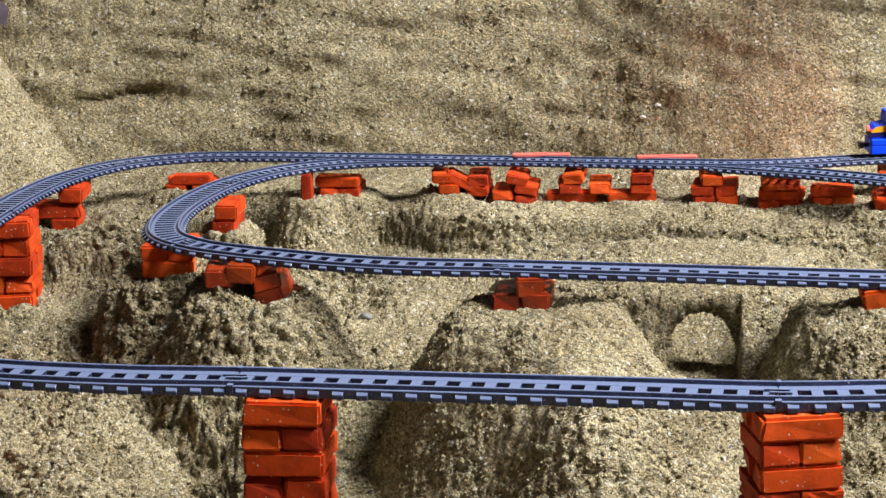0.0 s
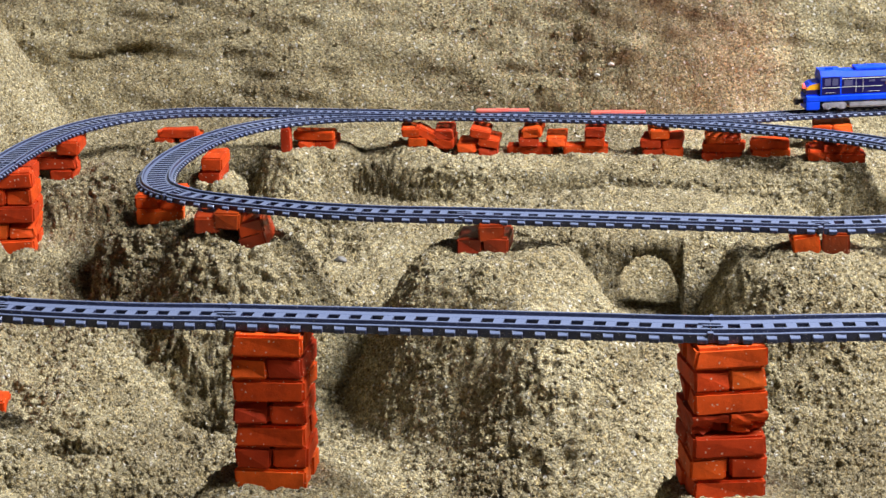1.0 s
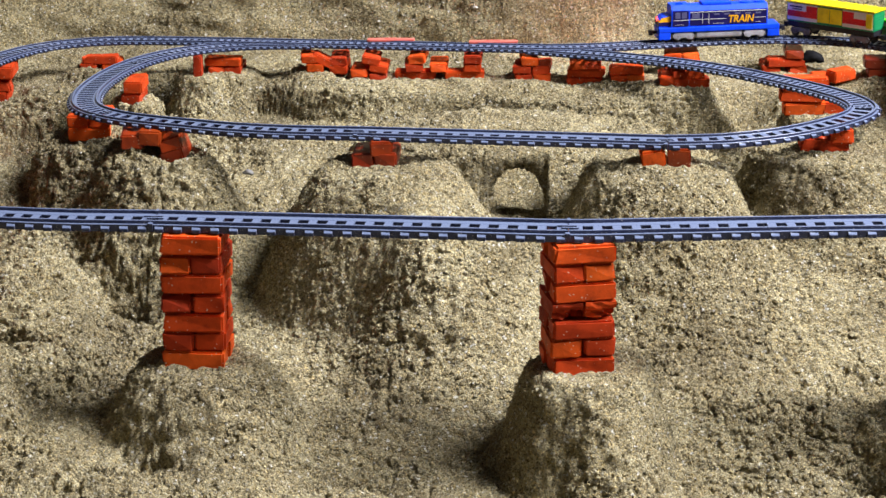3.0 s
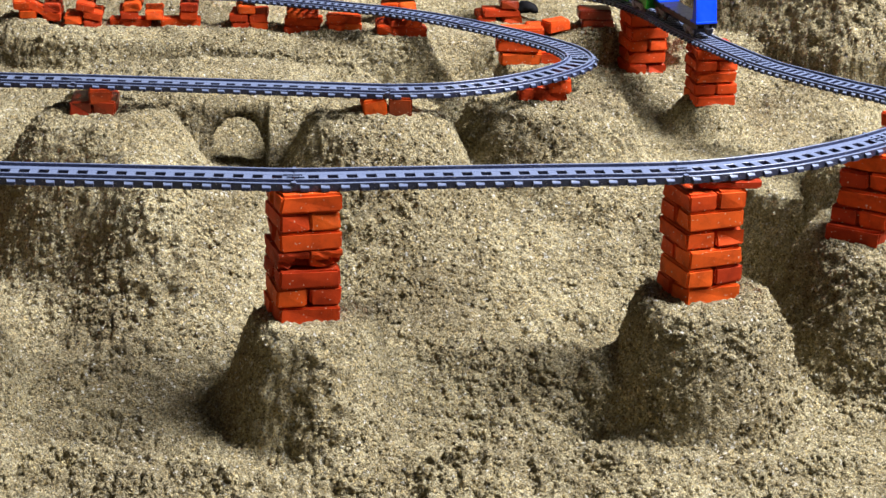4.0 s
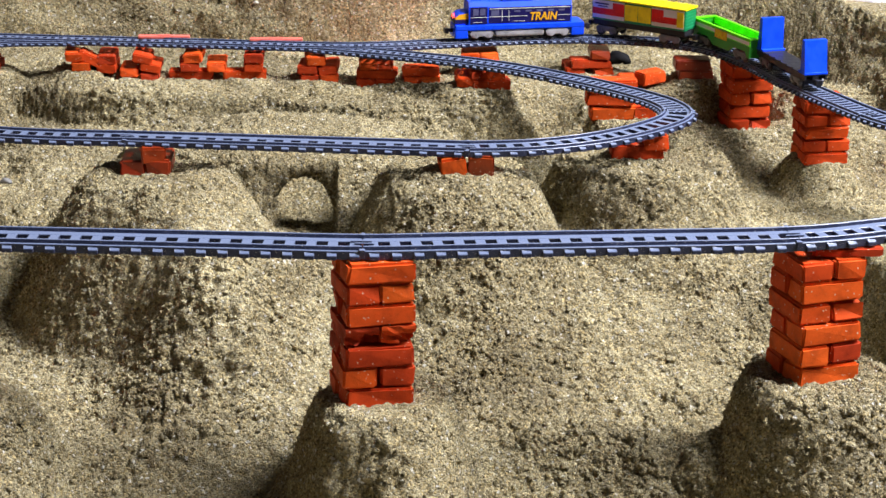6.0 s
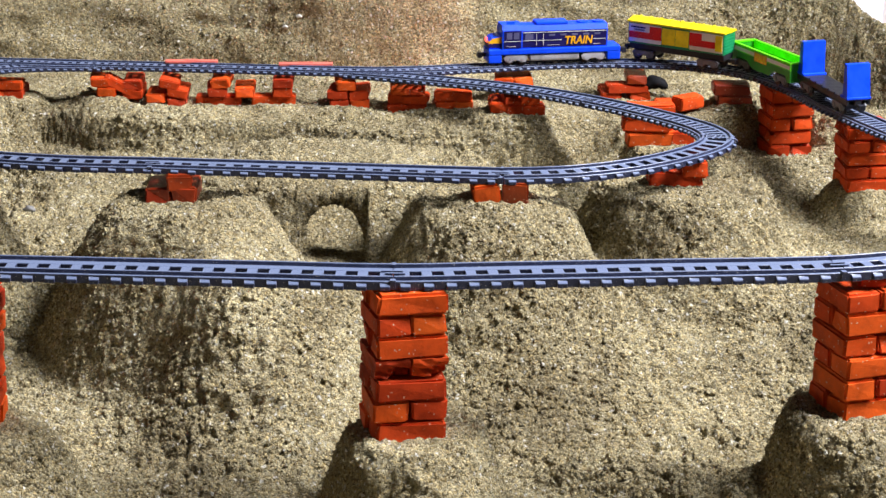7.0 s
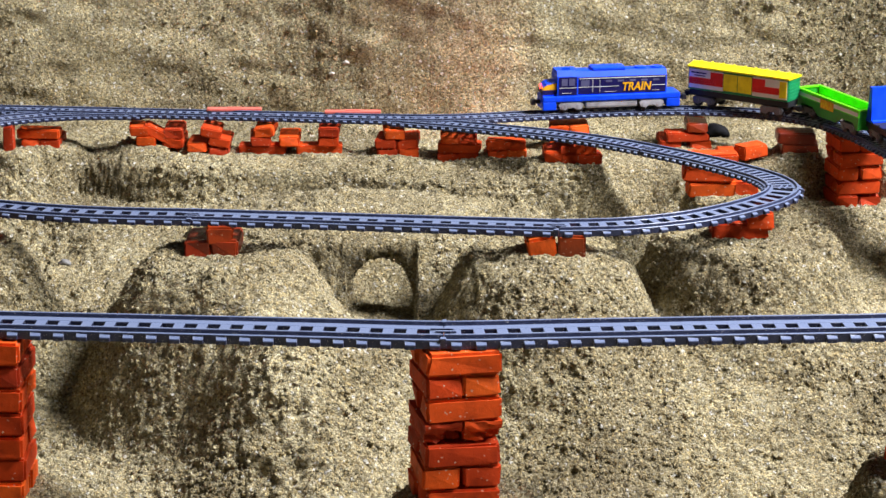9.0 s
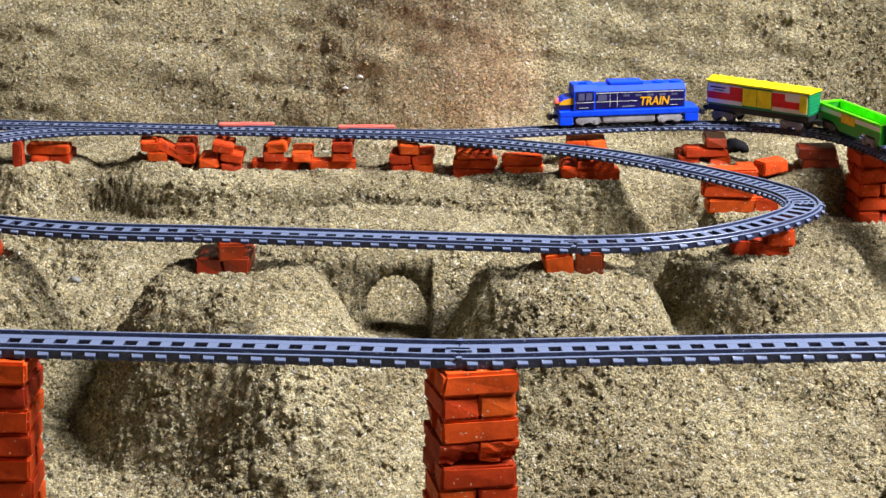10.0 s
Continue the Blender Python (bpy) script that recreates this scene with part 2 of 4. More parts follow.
def boxes(*rows, bevel=0.0):
    bm = bmesh.new()
    for r in rows:
        box(bm, *r, bevel=bevel)
    return bm


def cylinder(bm, x, y, z, r, depth, axis="Y", seg=16):
    turn = {"X": Euler((0, math.pi / 2, 0)), "Y": Euler((math.pi / 2, 0, 0)), "Z": Euler((0, 0, 0))}[axis]
    bmesh.ops.create_cone(bm, cap_ends=True, segments=seg, radius1=r, radius2=r, depth=depth, matrix=Matrix.LocRotScale((x, y, z), turn, None))
    return bm


def prism(outline, y0, y1):
    """An outline in x and z, drawn out from y0 to y1."""
    bm = bmesh.new()
    a = [bm.verts.new((x, y0, z)) for x, z in outline]
    b = [bm.verts.new((x, y1, z)) for x, z in outline]
    bm.faces.new(a)
    bm.faces.new(b[::-1])
    for i in range(len(a)):
        j = (i + 1) % len(a)
        bm.faces.new((a[i], b[i], b[j], a[j]))
    bmesh.ops.recalc_face_normals(bm, faces=bm.faces)
    return bm


def thing(name, label, category, group="", m=None, kind=""):
    ob = tagged(new(name), label, category, group, kind)
    if m is not None:
        ob.matrix_world = m
    return ob


# ---- the sand ----
TOP = 0.160     # upper face of the sleepers
HOLE = (0.237, 1.392)


def dwindle(y):
    """How much smaller the track and the lumps are made towards the back: 1 at the front track."""
    return 0.95 * (1.42 / y) ** 1.62


def spans(y, a):
    """Scale of a track along, across and up, at depth y and heading a."""
    near, wide = dwindle(y), 0.96 * (1.42 / y) ** 0.9
    c, s = abs(math.cos(a)), abs(math.sin(a))
    return math.hypot(c * wide, s * near), math.hypot(c * near, s * wide), dwindle(y)


PADS = []       # x, y, z, radius of places levelled for brick piles


def lattice_noise(x, y, cell, seed):
    """Smooth value noise in -1..1 on a lattice of the given cell."""
    table = np.random.RandomState(seed).uniform(-1, 1, (256, 256))
    u, v = x / cell + 91.7, y / cell + 57.3
    i, j = np.floor(u).astype(int), np.floor(v).astype(int)
    a, b = u - i, v - j
    a, b = a * a * (3 - 2 * a), b * b * (3 - 2 * b)
    i, j = i % 256, j % 256
    k, l = (i + 1) % 256, (j + 1) % 256
    return (table[i, j] * (1 - a) + table[k, j] * a) * (1 - b) + (table[i, l] * (1 - a) + table[k, l] * a) * b


def step(a, b, t):
    t = np.clip((t - a) / (b - a), 0, 1)
    return t * t * (3 - 2 * t)


def heap(x, y, cx, cy, top, flat, foot, base=0.0, sx=1.0, sy=1.0):
    """A heap with a flat top, whose side falls from flat to foot, with a fairly sharp brow."""
    r = np.hypot((x - cx) / sx, (y - cy) / sy) + 0.006 * lattice_noise(x, y, 0.05, 5) + 0.0006 * lattice_noise(x, y, 0.018, 6)
    t = np.clip((r - flat) / (foot - flat), 0, 1)
    return base + (top - base) * (1 - 0.35 * t - 0.65 * t * t * (3 - 2 * t))


def merge(a, b, soft=0.012):
    """The higher of two surfaces, with a hollow fillet where they meet."""
    return 0.5 * (a + b + np.sqrt((a - b) ** 2 + soft * soft)) - 0.05 * soft


def broad_height(x, y):
    """The large forms of the sand."""
    warp = 0.014 * lattice_noise(x, y, 0.09, 11) + 0.003 * lattice_noise(x, y, 0.03, 12)
    set_back = 0.120 * step(0.0, -0.19, x)
    # right of the third pier the hill recedes into a steep recess
    cut = step(0.335, 0.370, x)
    slant = 1.1 * np.clip(x - 0.360, 0, 0.12)
    z = -0.032 + 0.112 * step(1.500 + set_back + cut * (0.130 - slant), 1.655 + 0.6 * set_back + cut * (0.015 - slant), y + warp * (1 - 0.6 * cut))
    z = z + 0.022 * step(1.80, 1.90, y) * step(0.32, 0.26, x) + 0.009 * lattice_noise(x, y, 0.12, 13) * step(1.62, 1.5, y)
    z = np.maximum(z, -0.032 + 0.048 * step(1.36, 1.53, y + warp) * step(0.04, -0.08, x) + 0.005 * lattice_noise(x, y, 0.05, 14))
    # rubble slope and hump at the left
    z = merge(z, -0.03 + step(-0.20, -0.40, x + warp) * (0.100 * step(1.38, 1.64, y + warp) + 0.020 * step(1.64, 1.80, y)), 0.012)
    z = merge(z, heap(x, y, -0.412, 1.412, 0.084, 0.040, 0.082, -0.04, np.where(x > -0.412, 0.80, 1.3)), 0.010)
    # heaps under the inner loop
    for cx, cy, top, flat, foot in ((0.103, 1.650, 0.138, 0.050, 0.125), (0.243, 1.705, 0.136, 0.056, 0.120),
                                    (-0.300, 1.690, 0.136, 0.035, 0.125), (-0.365, 1.745, 0.134, 0.03, 0.10)):
        z = merge(z, heap(x, y, cx, cy, top, flat, foot, -0.035), 0.014)
    # the heap beside the tunnel, a ridge that runs out to the front at the right
    u, v = 0.8 * (x + 0.108) - 0.6 * (y - 1.648), 0.6 * (x + 0.108) + 0.8 * (y - 1.648)
    z = merge(z, heap(u, v, 0, 0, 0.135, 0.048, 0.134, -0.035, np.where(u > 0, 0.96, 1.12), np.where(v < 0, 1.06, 0.80)), 0.014)
    z = merge(z, heap(x, y, -0.062, 1.572, 0.108, 0.030, 0.125, -0.035, np.where(x > -0.062, 1.35, 0.95)), 0.060)
    # the low dome inside the loop
    z = np.maximum(z, heap(x, y, -0.018, 1.776, 0.134, 0.080, 0.132, -0.04, 1.52, np.where(y > 1.776, 0.76, 1.0)))
    # sloping valley between two heaps
    z = np.maximum(z, -0.035 + 0.122 * step(1.50, 1.74, y + warp) * step(-0.30, -0.25, x) * step(-0.10, -0.16, x))
    # bank round the back of the loop and the strip that carries the back track
    edge = y + warp * 0.7 - 0.06 * step(-0.15, -0.30, x) + 0.115 * step(-0.36, -0.42, x) + 0.042 * step(-0.12, 0.06, x) * step(0.20, 0.17, x)
    z = np.maximum(z, -0.03 + 0.159 * step(1.866, 1.921, edge))
    # shelf at the right, with a hollow before it
    z = np.maximum(z, -0.03 + (0.104 + 0.034 * step(1.72, 1.92, y)) * step(0.22, 0.30, x + warp) * step(1.58, 1.70, y + warp - 0.06 * step(0.335, 0.370, x) * step(0.49, 0.43, x)))
    z = np.maximum(z, heap(x, y, 0.560, 1.60, 0.118, 0.108, 0.160, -0.035))
    z = z - 0.045 * np.exp(-((x - 0.192) / 0.021) ** 2 - ((y - 1.893) / 0.028) ** 2)
    # slumped sand and a scooped hole beside the third pier
    z = np.maximum(z, heap(x, y, 0.268, 1.425, 0.022, 0.02, 0.075, -0.04))
    z = z - 0.034 * np.exp(-((x - HOLE[0]) / 0.017) ** 2 - ((y - HOLE[1]) / 0.014) ** 2)
    # hollow dug at the foot of the left heap
    z = z - 0.036 * np.exp(-((x + 0.312) / 0.026) ** 2 - ((y - 1.612) / 0.020) ** 2)
    # back wall, lower towards the right, where it swings forward along the track
    crest = 0.34 - 0.166 * step(0.33, 0.45, x) - 0.40 * np.clip(x - 0.435, 0, 0.30) + 0.21 * np.clip(2.1 - y, 0, 1) * step(0.3, 0.4, x)
    crest = crest - 1.1 * np.clip(y - 2.0 + 1.15 * (x - 0.45) + warp, 0, 0.25) * step(0.41, 0.45, x)
    swing = 0.5 * (x - 0.370 + np.sqrt((x - 0.370) ** 2 + 0.07 ** 2))
    foot = 2.094 - 1.5 * np.minimum(swing, 0.16) - 0.5 * np.clip(x - 0.525, 0, 1)
    wall = 0.127 + (5.0 - 3.8 * step(0.20, 0.46, x)) * np.clip(y - foot + 0.024 * lattice_noise(x, y, 0.2, 15) + 0.12 * warp, 0, 1)
    z = np.where(y > 1.72, np.maximum(z, np.where(wall > 0.1271, np.minimum(wall, crest), -1)), z)
    # the sand climbs at the left
    z = np.maximum(z, 0.112 + 1.5 * np.clip(-0.50 - x + 0.4 * warp, 0, 0.2) * step(1.76, 1.95, y) - 0.2 * step(-0.50, -0.46, x))
    # the floor falls away towards the front
    z = z - 0.026 * step(1.46, 1.38, y) * step(-0.22, -0.12, x)
    # heaps under the front piers
    for cx, cy, top, flat, foot in ((-0.235, 1.425, 0.056, 0.040, 0.104), (0.043, 1.413, 0.059, 0.037, 0.088), (0.324, 1.430, 0.066, 0.046, 0.088), (0.470, 1.515, 0.086, 0.050, 0.110)):
        z = merge(z, heap(x, y, cx, cy, top, flat, foot, -0.066 if cx > 0 else -0.04, 1.0, np.where((y < cy) & (cx > 0), 1.2, 1.0)), 0.010)
    return z


def roughness(x, y):
    """How lumpy the sand lies: smooth where it was patted, rough where it was dug."""
    r = 0.40 + 0.45 * lattice_noise(x, y, 0.11, 21) + 0.30 * lattice_noise(x, y, 0.035, 22)
    r = r + 0.9 * step(-0.20, -0.27, x) * step(1.95, 1.85, y)
    r = r + 0.50 * step(1.56, 1.50, y) - 0.55 * step(0.24, 0.29, x) * step(1.56, 1.50, y) - 0.35 * step(2.06, 2.12, y)
    r = r - 1.0 * step(0.13, 0.09, np.hypot(x + 0.412, y - 1.395)) - 0.6 * step(0.14, 0.09, np.hypot(x + 0.235, y - 1.425))
    r = r - 0.22 * step(-0.20, -0.14, x) * step(1.48, 1.53, y) * step(1.70, 1.64, y)
    for cx, cy in ((-0.225, 1.425), (0.04, 1.415), (0.318, 1.432)):
        r = r - 0.70 * step(0.12, 0.09, np.hypot(x - cx, y - cy))
    r = r - 0.55 * step(0.15, 0.10, np.hypot(x + 0.09, y - 1.54))
    return np.clip(r, 0.12, 1.5)


def full_height(x, y):
    z = broad_height(x, y)
    fall = (broad_height(x, y + 0.004) - broad_height(x, y - 0.004)) / 0.008
    cross = (broad_height(x + 0.004, y) - broad_height(x - 0.004, y)) / 0.008
    calm = 1 / (1 + 1.5 * (fall * fall + cross * cross))
    z = z + calm * (0.0045 + 0.004 * step(1.58, 1.48, y)) * lattice_noise(x, y, 0.045, 31) * (0.4 + roughness(x, y))
    wall = step(2.08, 2.13, y)
    z = z + wall * 0.005 * lattice_noise(x * 0.5, y, 0.06, 41)
    pit = np.clip(lattice_noise(x, y, 0.030, 45) - 0.5, 0, 1) * 0.026 * np.clip(roughness(x, y) - 0.8, 0, 1)
    z = z - calm * pit * (1 - wall)
    for cx, cy, top, r in PADS:
        w = 1 - step(r * 0.7, r * 1.5, np.hypot(x - cx, y - cy))
        z = z * (1 - w) + top * w
    return z


def solid_noise(p, cell, seed):
    """Smooth value noise in -1..1 at points in space."""
    table = np.random.RandomState(seed).uniform(-1, 1, (48, 48, 48)).astype(np.float32)
    u = p / cell + 100.0
    i = np.floor(u).astype(int)
    f = u - i
    f = f * f * (3 - 2 * f)
    out = 0
    for corner in range(8):
        d = np.array([corner & 1, corner >> 1 & 1, corner >> 2 & 1])
        w = np.prod(np.where(d == 1, f, 1 - f), axis=-1)
        k = (i + d) % 48
        out = out + w * table[k[..., 0], k[..., 1], k[..., 2]]
    return out


FURROW = np.array([[0.80, 0.0, 0.20], [0.0, 0.8, 0.0], [0.60, 0.0, -0.25]])


def clods(p, rough):
    """Height of the clods and grains that stand out of the surface: rounded, with sharp creases."""
    calm = 1 - 0.52 * step(2.05, 2.10, p[..., 1])
    y = np.clip(p[..., 1], 1.1, 2.4)
    k = dwindle(y)
    p = np.stack([p[..., 0] / k, y ** 2.62 / (2.62 * 0.95 * 1.42 ** 1.62), p[..., 2] / k], -1)
    firm = np.minimum(rough, 1.05)
    out = 0
    for cell, size, seed in ((0.030, 0.0034, 51), (0.015, 0.0030, 52)):
        n = solid_noise(p, cell, seed)
        out = out + size * (0.65 * n + 0.32 * (2.2 * np.abs(n) - 1)) * (0.25 + firm)
    shift = 0.004 * np.stack([solid_noise(p, 0.011, k2) for k2 in (57, 58, 59)], -1)
    for cell, size, seed in ((0.0100, 0.0046, 53), (0.0062, 0.0042, 54)):
        n = np.abs(solid_noise(p + shift, cell, seed))
        out = out + size * (np.minimum(n * 2.4, 1.0) - 0.55) * (0.34 + 0.80 * firm)
    wild = np.clip(rough - 0.95, 0, 1)
    out = out + wild * (0.009 * solid_noise(p @ FURROW, 0.040, 55) + 0.005 * (2 * np.abs(solid_noise(p, 0.024, 56)) - 0.7))
    return out * k * calm

# ---- the room round the sand ----


def slab(name, rows, mat, label, category):
    ob = new(name, mesh_of(name, boxes(*rows), mat))
    return tagged(ob, label, category, kind="structure")


slab("floor", [(-3, 3, -2.2, 4.0, -0.23, -0.13)], CONCRETE, "plain grey concrete floor under the sand", "floor")
slab("ceiling", [(-3, 3, -2.2, 4.0, 2.5, 2.6)], PLASTER, "plain grey painted ceiling", "ceiling")
slab("wall_north", [(-3, 3, 4.0, 4.1, -0.23, 2.6)], PLASTER, "plain grey painted wall", "wall")
slab("wall_south", [(-3, 3, -2.3, -2.2, -0.23, 2.6)], PLASTER, "plain grey painted wall", "wall")
slab("wall_east", [(3, 3.1, -2.3, 4.1, -0.23, 2.6)], PLASTER, "plain grey painted wall", "wall")
slab("wall_west", [(-3.1, -3, -2.3, 4.1, -0.23, 2.6)], PLASTER, "plain grey painted wall", "wall")

# ---- toy tracks ----
HALF, RAIL, GAUGE = 0.0190, 0.0024, 0.0128


class Way:
    """A smooth line through points of the plan, told by the length along it."""

    def __init__(self, points, closed=False):
        p = [Vector((x, y, 0)) for x, y in points]
        n, line = len(p), []
        for i in range(n if closed else n - 1):
            a, b, c, d = (p[(i + k) % n] if closed else p[min(max(i + k, 0), n - 1)] for k in (-1, 0, 1, 2))
            for k in range(12):
                t = k / 12
                line.append(0.5 * (2 * b + (c - a) * t + (2 * a - 5 * b + 4 * c - d) * t * t + (3 * b - a - 3 * c + d) * t ** 3))
        line.append(p[0] if closed else p[-1])
        self.xy = np.array([(v.x, v.y) for v in line])
        self.s = np.r_[0, np.cumsum(np.hypot(*np.diff(self.xy, axis=0).T))]
        self.length = float(self.s[-1])

    def at(self, s):
        return np.array([np.interp(s, self.s, self.xy[:, 0]), np.interp(s, self.s, self.xy[:, 1])])

    def heading(self, s):
        d = self.at(min(s + 0.006, self.length)) - self.at(max(s - 0.006, 0))
        return math.atan2(d[1], d[0])

    def near(self, x, y):
        return float(self.s[np.argmin(np.hypot(self.xy[:, 0] - x, self.xy[:, 1] - y))])


def swept(way, s0, s1, profile, z):
    """A closed profile of (aside, up) drawn along the way."""
    count = max(2, int((s1 - s0) / 0.006))
    bm, rings = bmesh.new(), []
    for s in np.linspace(s0, s1, count + 1):
        (x, y), a = way.at(s), way.heading(s)
        _, k, up = spans(y, a)
        rings.append([bm.verts.new((x - k * u * math.sin(a), y + k * u * math.cos(a), z + up * v)) for u, v in profile])
    n = len(profile)
    for p, q in zip(rings, rings[1:]):
        for i in range(n):
            bm.faces.new((p[i], p[(i + 1) % n], q[(i + 1) % n], q[i]))
    bm.faces.new(rings[0][::-1])
    bm.faces.new(rings[-1])
    bmesh.ops.recalc_face_normals(bm, faces=bm.faces)
    return bm


def sleeper_mesh(half):
    """A cross bar whose ends stand out of the deck and slope to the front."""
    bm = bmesh.new()
    ring = [(-HALF, -0.0058), (-HALF, -0.0030), (-0.0164, -0.0016), (-0.0158, -0.0003), (0.0158, -0.0003), (0.0164, -0.0016), (HALF, -0.0030), (HALF, -0.0058)]
    a = [bm.verts.new((-half, y, z)) for y, z in ring]
    b = [bm.verts.new((half, y, z)) for y, z in ring]
    bm.faces.new(a)
    bm.faces.new(b[::-1])
    for i in range(len(ring)):
        j = (i + 1) % len(ring)
        bm.faces.new((a[i], b[i], b[j], a[j]))
    bmesh.ops.recalc_face_normals(bm, faces=bm.faces)
    bmesh.ops.bevel(bm, geom=[e for e in bm.edges if abs(e.verts[0].co.y) > 0.0163 and abs(e.verts[1].co.y) > 0.0163], offset=0.0004, segments=1, affect="EDGES")
    return mesh_of("sleeper", bm, TRACK)


SLEEPER, NARROW = sleeper_mesh(0.0032), sleeper_mesh(0.0021)
CLIP = mesh_of("connector", boxes((-0.008, 0.006, 0.0016, 0.0034, 0.0002, 0.0012), (-0.005, 0.0075, -0.0034, -0.0016, 0.0002, 0.0012), (-0.0018, 0.0018, -0.0178, -0.0120, -0.0050, 0.0010), (-0.0012, 0.0012, 0.0110, 0.0160, -0.0040, 0.0024), bevel=0.0002), TRACK)


def track_piece(way, s0, s1, slot=0.0050, z=TOP, label="", pitch=0.0150):
    piece = thing("toy_track_piece", label or "dark blue-grey plastic toy train track length on brick piers", "track", "track pieces of the toy railway")
    gap = 0.0003
    for side in (-1, 1):
        g, r = side * GAUGE, side
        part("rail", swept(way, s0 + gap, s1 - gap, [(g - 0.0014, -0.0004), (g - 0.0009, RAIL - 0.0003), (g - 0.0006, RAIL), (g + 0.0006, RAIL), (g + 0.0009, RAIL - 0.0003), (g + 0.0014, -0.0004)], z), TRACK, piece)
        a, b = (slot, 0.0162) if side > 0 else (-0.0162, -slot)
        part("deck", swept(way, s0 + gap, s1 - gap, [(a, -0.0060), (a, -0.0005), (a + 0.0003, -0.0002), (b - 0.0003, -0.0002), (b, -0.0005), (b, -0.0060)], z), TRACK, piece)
    at = s0
    while at < s1 - 0.003:
        k = spans(way.at(at)[1], way.heading(at))[0]
        mid = at + 0.5 * pitch * k
        at += pitch * k
        if mid > s1 - 0.001:
            break
        (x, y), ob = way.at(mid), new("sleeper", SLEEPER if pitch > 0.010 else NARROW)
        ob.parent = piece
        ob.matrix_world = Matrix.LocRotScale((x, y, z), Euler((0, 0, way.heading(mid))), spans(y, way.heading(mid)))
    (x, y), ob = way.at(s1), new("connector", CLIP)
    ob.parent = piece
    ob.matrix_world = Matrix.LocRotScale((x, y, z), Euler((0, 0, way.heading(s1 - 0.01))), spans(y, way.heading(s1 - 0.01)))
    return piece


OUTER = Way([(-0.264, 1.436), (-0.190, 1.4305), (-0.118, 1.4250), (-0.045, 1.4195), (0.028, 1.4140), (0.100, 1.4180), (0.200, 1.4235), (0.301, 1.4300), (0.368, 1.449), (0.414, 1.472),
             (0.462, 1.504), (0.500, 1.540), (0.520, 1.580), (0.508, 1.620), (0.474, 1.655), (0.444, 1.690), (0.417, 1.730), (0.378, 1.826), (0.360, 1.885), (0.338, 1.932),
             (0.312, 1.957), (0.274, 1.974), (0.222, 1.981), (0.168, 1.976), (0.114, 1.964), (0.050, 1.950), (-0.003, 1.949), (-0.100, 1.959), (-0.199, 1.969), (-0.298, 1.979),
             (-0.366, 1.983), (-0.406, 1.977), (-0.445, 1.957), (-0.474, 1.918), (-0.490, 1.870), (-0.500, 1.810), (-0.512, 1.700), (-0.512, 1.600), (-0.492, 1.520), (-0.455, 1.468),
             (-0.408, 1.450), (-0.332, 1.439)], True)
INNER_LEFT = Way([(-0.199, 1.969), (-0.248, 1.968), (-0.288, 1.958), (-0.319, 1.940), (-0.342, 1.914), (-0.360, 1.878), (-0.372, 1.830), (-0.3745, 1.785), (-0.366, 1.748), (-0.342, 1.722),
                  (-0.311, 1.706), (-0.280, 1.695), (-0.240, 1.682), (-0.192, 1.673), (-0.137, 1.669)])
INNER_FRONT = Way([(-0.137, 1.669), (-0.015, 1.6555), (0.107, 1.642)])
INNER_RIGHT = Way([(0.107, 1.642), (0.150, 1.646), (0.189, 1.659), (0.217, 1.675), (0.243, 1.696), (0.264, 1.720), (0.272, 1.742), (0.267, 1.766), (0.251, 1.791), (0.226, 1.820),
                   (0.200, 1.845), (0.166, 1.874), (0.128, 1.898), (0.086, 1.917), (0.044, 1.933), (-0.003, 1.949)])

cuts = [0.0, OUTER.near(0.028, 1.414), OUTER.near(0.301, 1.43), OUTER.near(0.462, 1.504), OUTER.near(0.508, 1.62), OUTER.near(0.417, 1.73), OUTER.near(0.338, 1.932), OUTER.near(0.222, 1.981),
        OUTER.near(0.10, 1.962), OUTER.near(-0.10, 1.959), OUTER.near(-0.298, 1.979), OUTER.near(-0.445, 1.957), OUTER.near(-0.500, 1.81), OUTER.near(-0.512, 1.6), OUTER.near(-0.408, 1.45), OUTER.length]
for i, (a, b) in enumerate(zip(cuts, cuts[1:])):
    bend = 3 <= i <= 13
    track_piece(OUTER, a, b, 0.0088 if bend else 0.0046, pitch=0.0094 if bend else 0.0140)
for way, stops, slot in ((INNER_LEFT, (0, 0.30, 0.62, 1), 0.0085), (INNER_FRONT, (0, 1), 0.0046), (INNER_RIGHT, (0, 0.36, 0.62, 1), 0.0085)):
    for a, b in zip(stops, stops[1:]):
        tight = slot > 0.007 and not (way is INNER_LEFT and b == 1) and not (way is INNER_RIGHT and a == 0)
        track_piece(way, a * way.length, b * way.length, slot, TOP - 0.0012, "dark blue-grey plastic toy train track of the inner loop", 0.0094 if tight else 0.0147)

for x0, x1, y in ((-0.149, -0.106, 1.9685), (-0.056, -0.012, 1.9600)):
    plate = thing("signal_plate", "flat coral-red plastic plate lying on the track", "track plate", "coral plates on the back track")
    part("plate", boxes((x0, x1, y, y + 0.0070, TOP + 0.0003, TOP + 0.0026), bevel=0.0006), CORAL, plate)
    part("button", boxes((x0 + 0.016, x1 - 0.016, y + 0.0018, y + 0.0052, TOP + 0.0026, TOP + 0.0032), bevel=0.0003), CORAL, plate)

# ---- the toy train ----


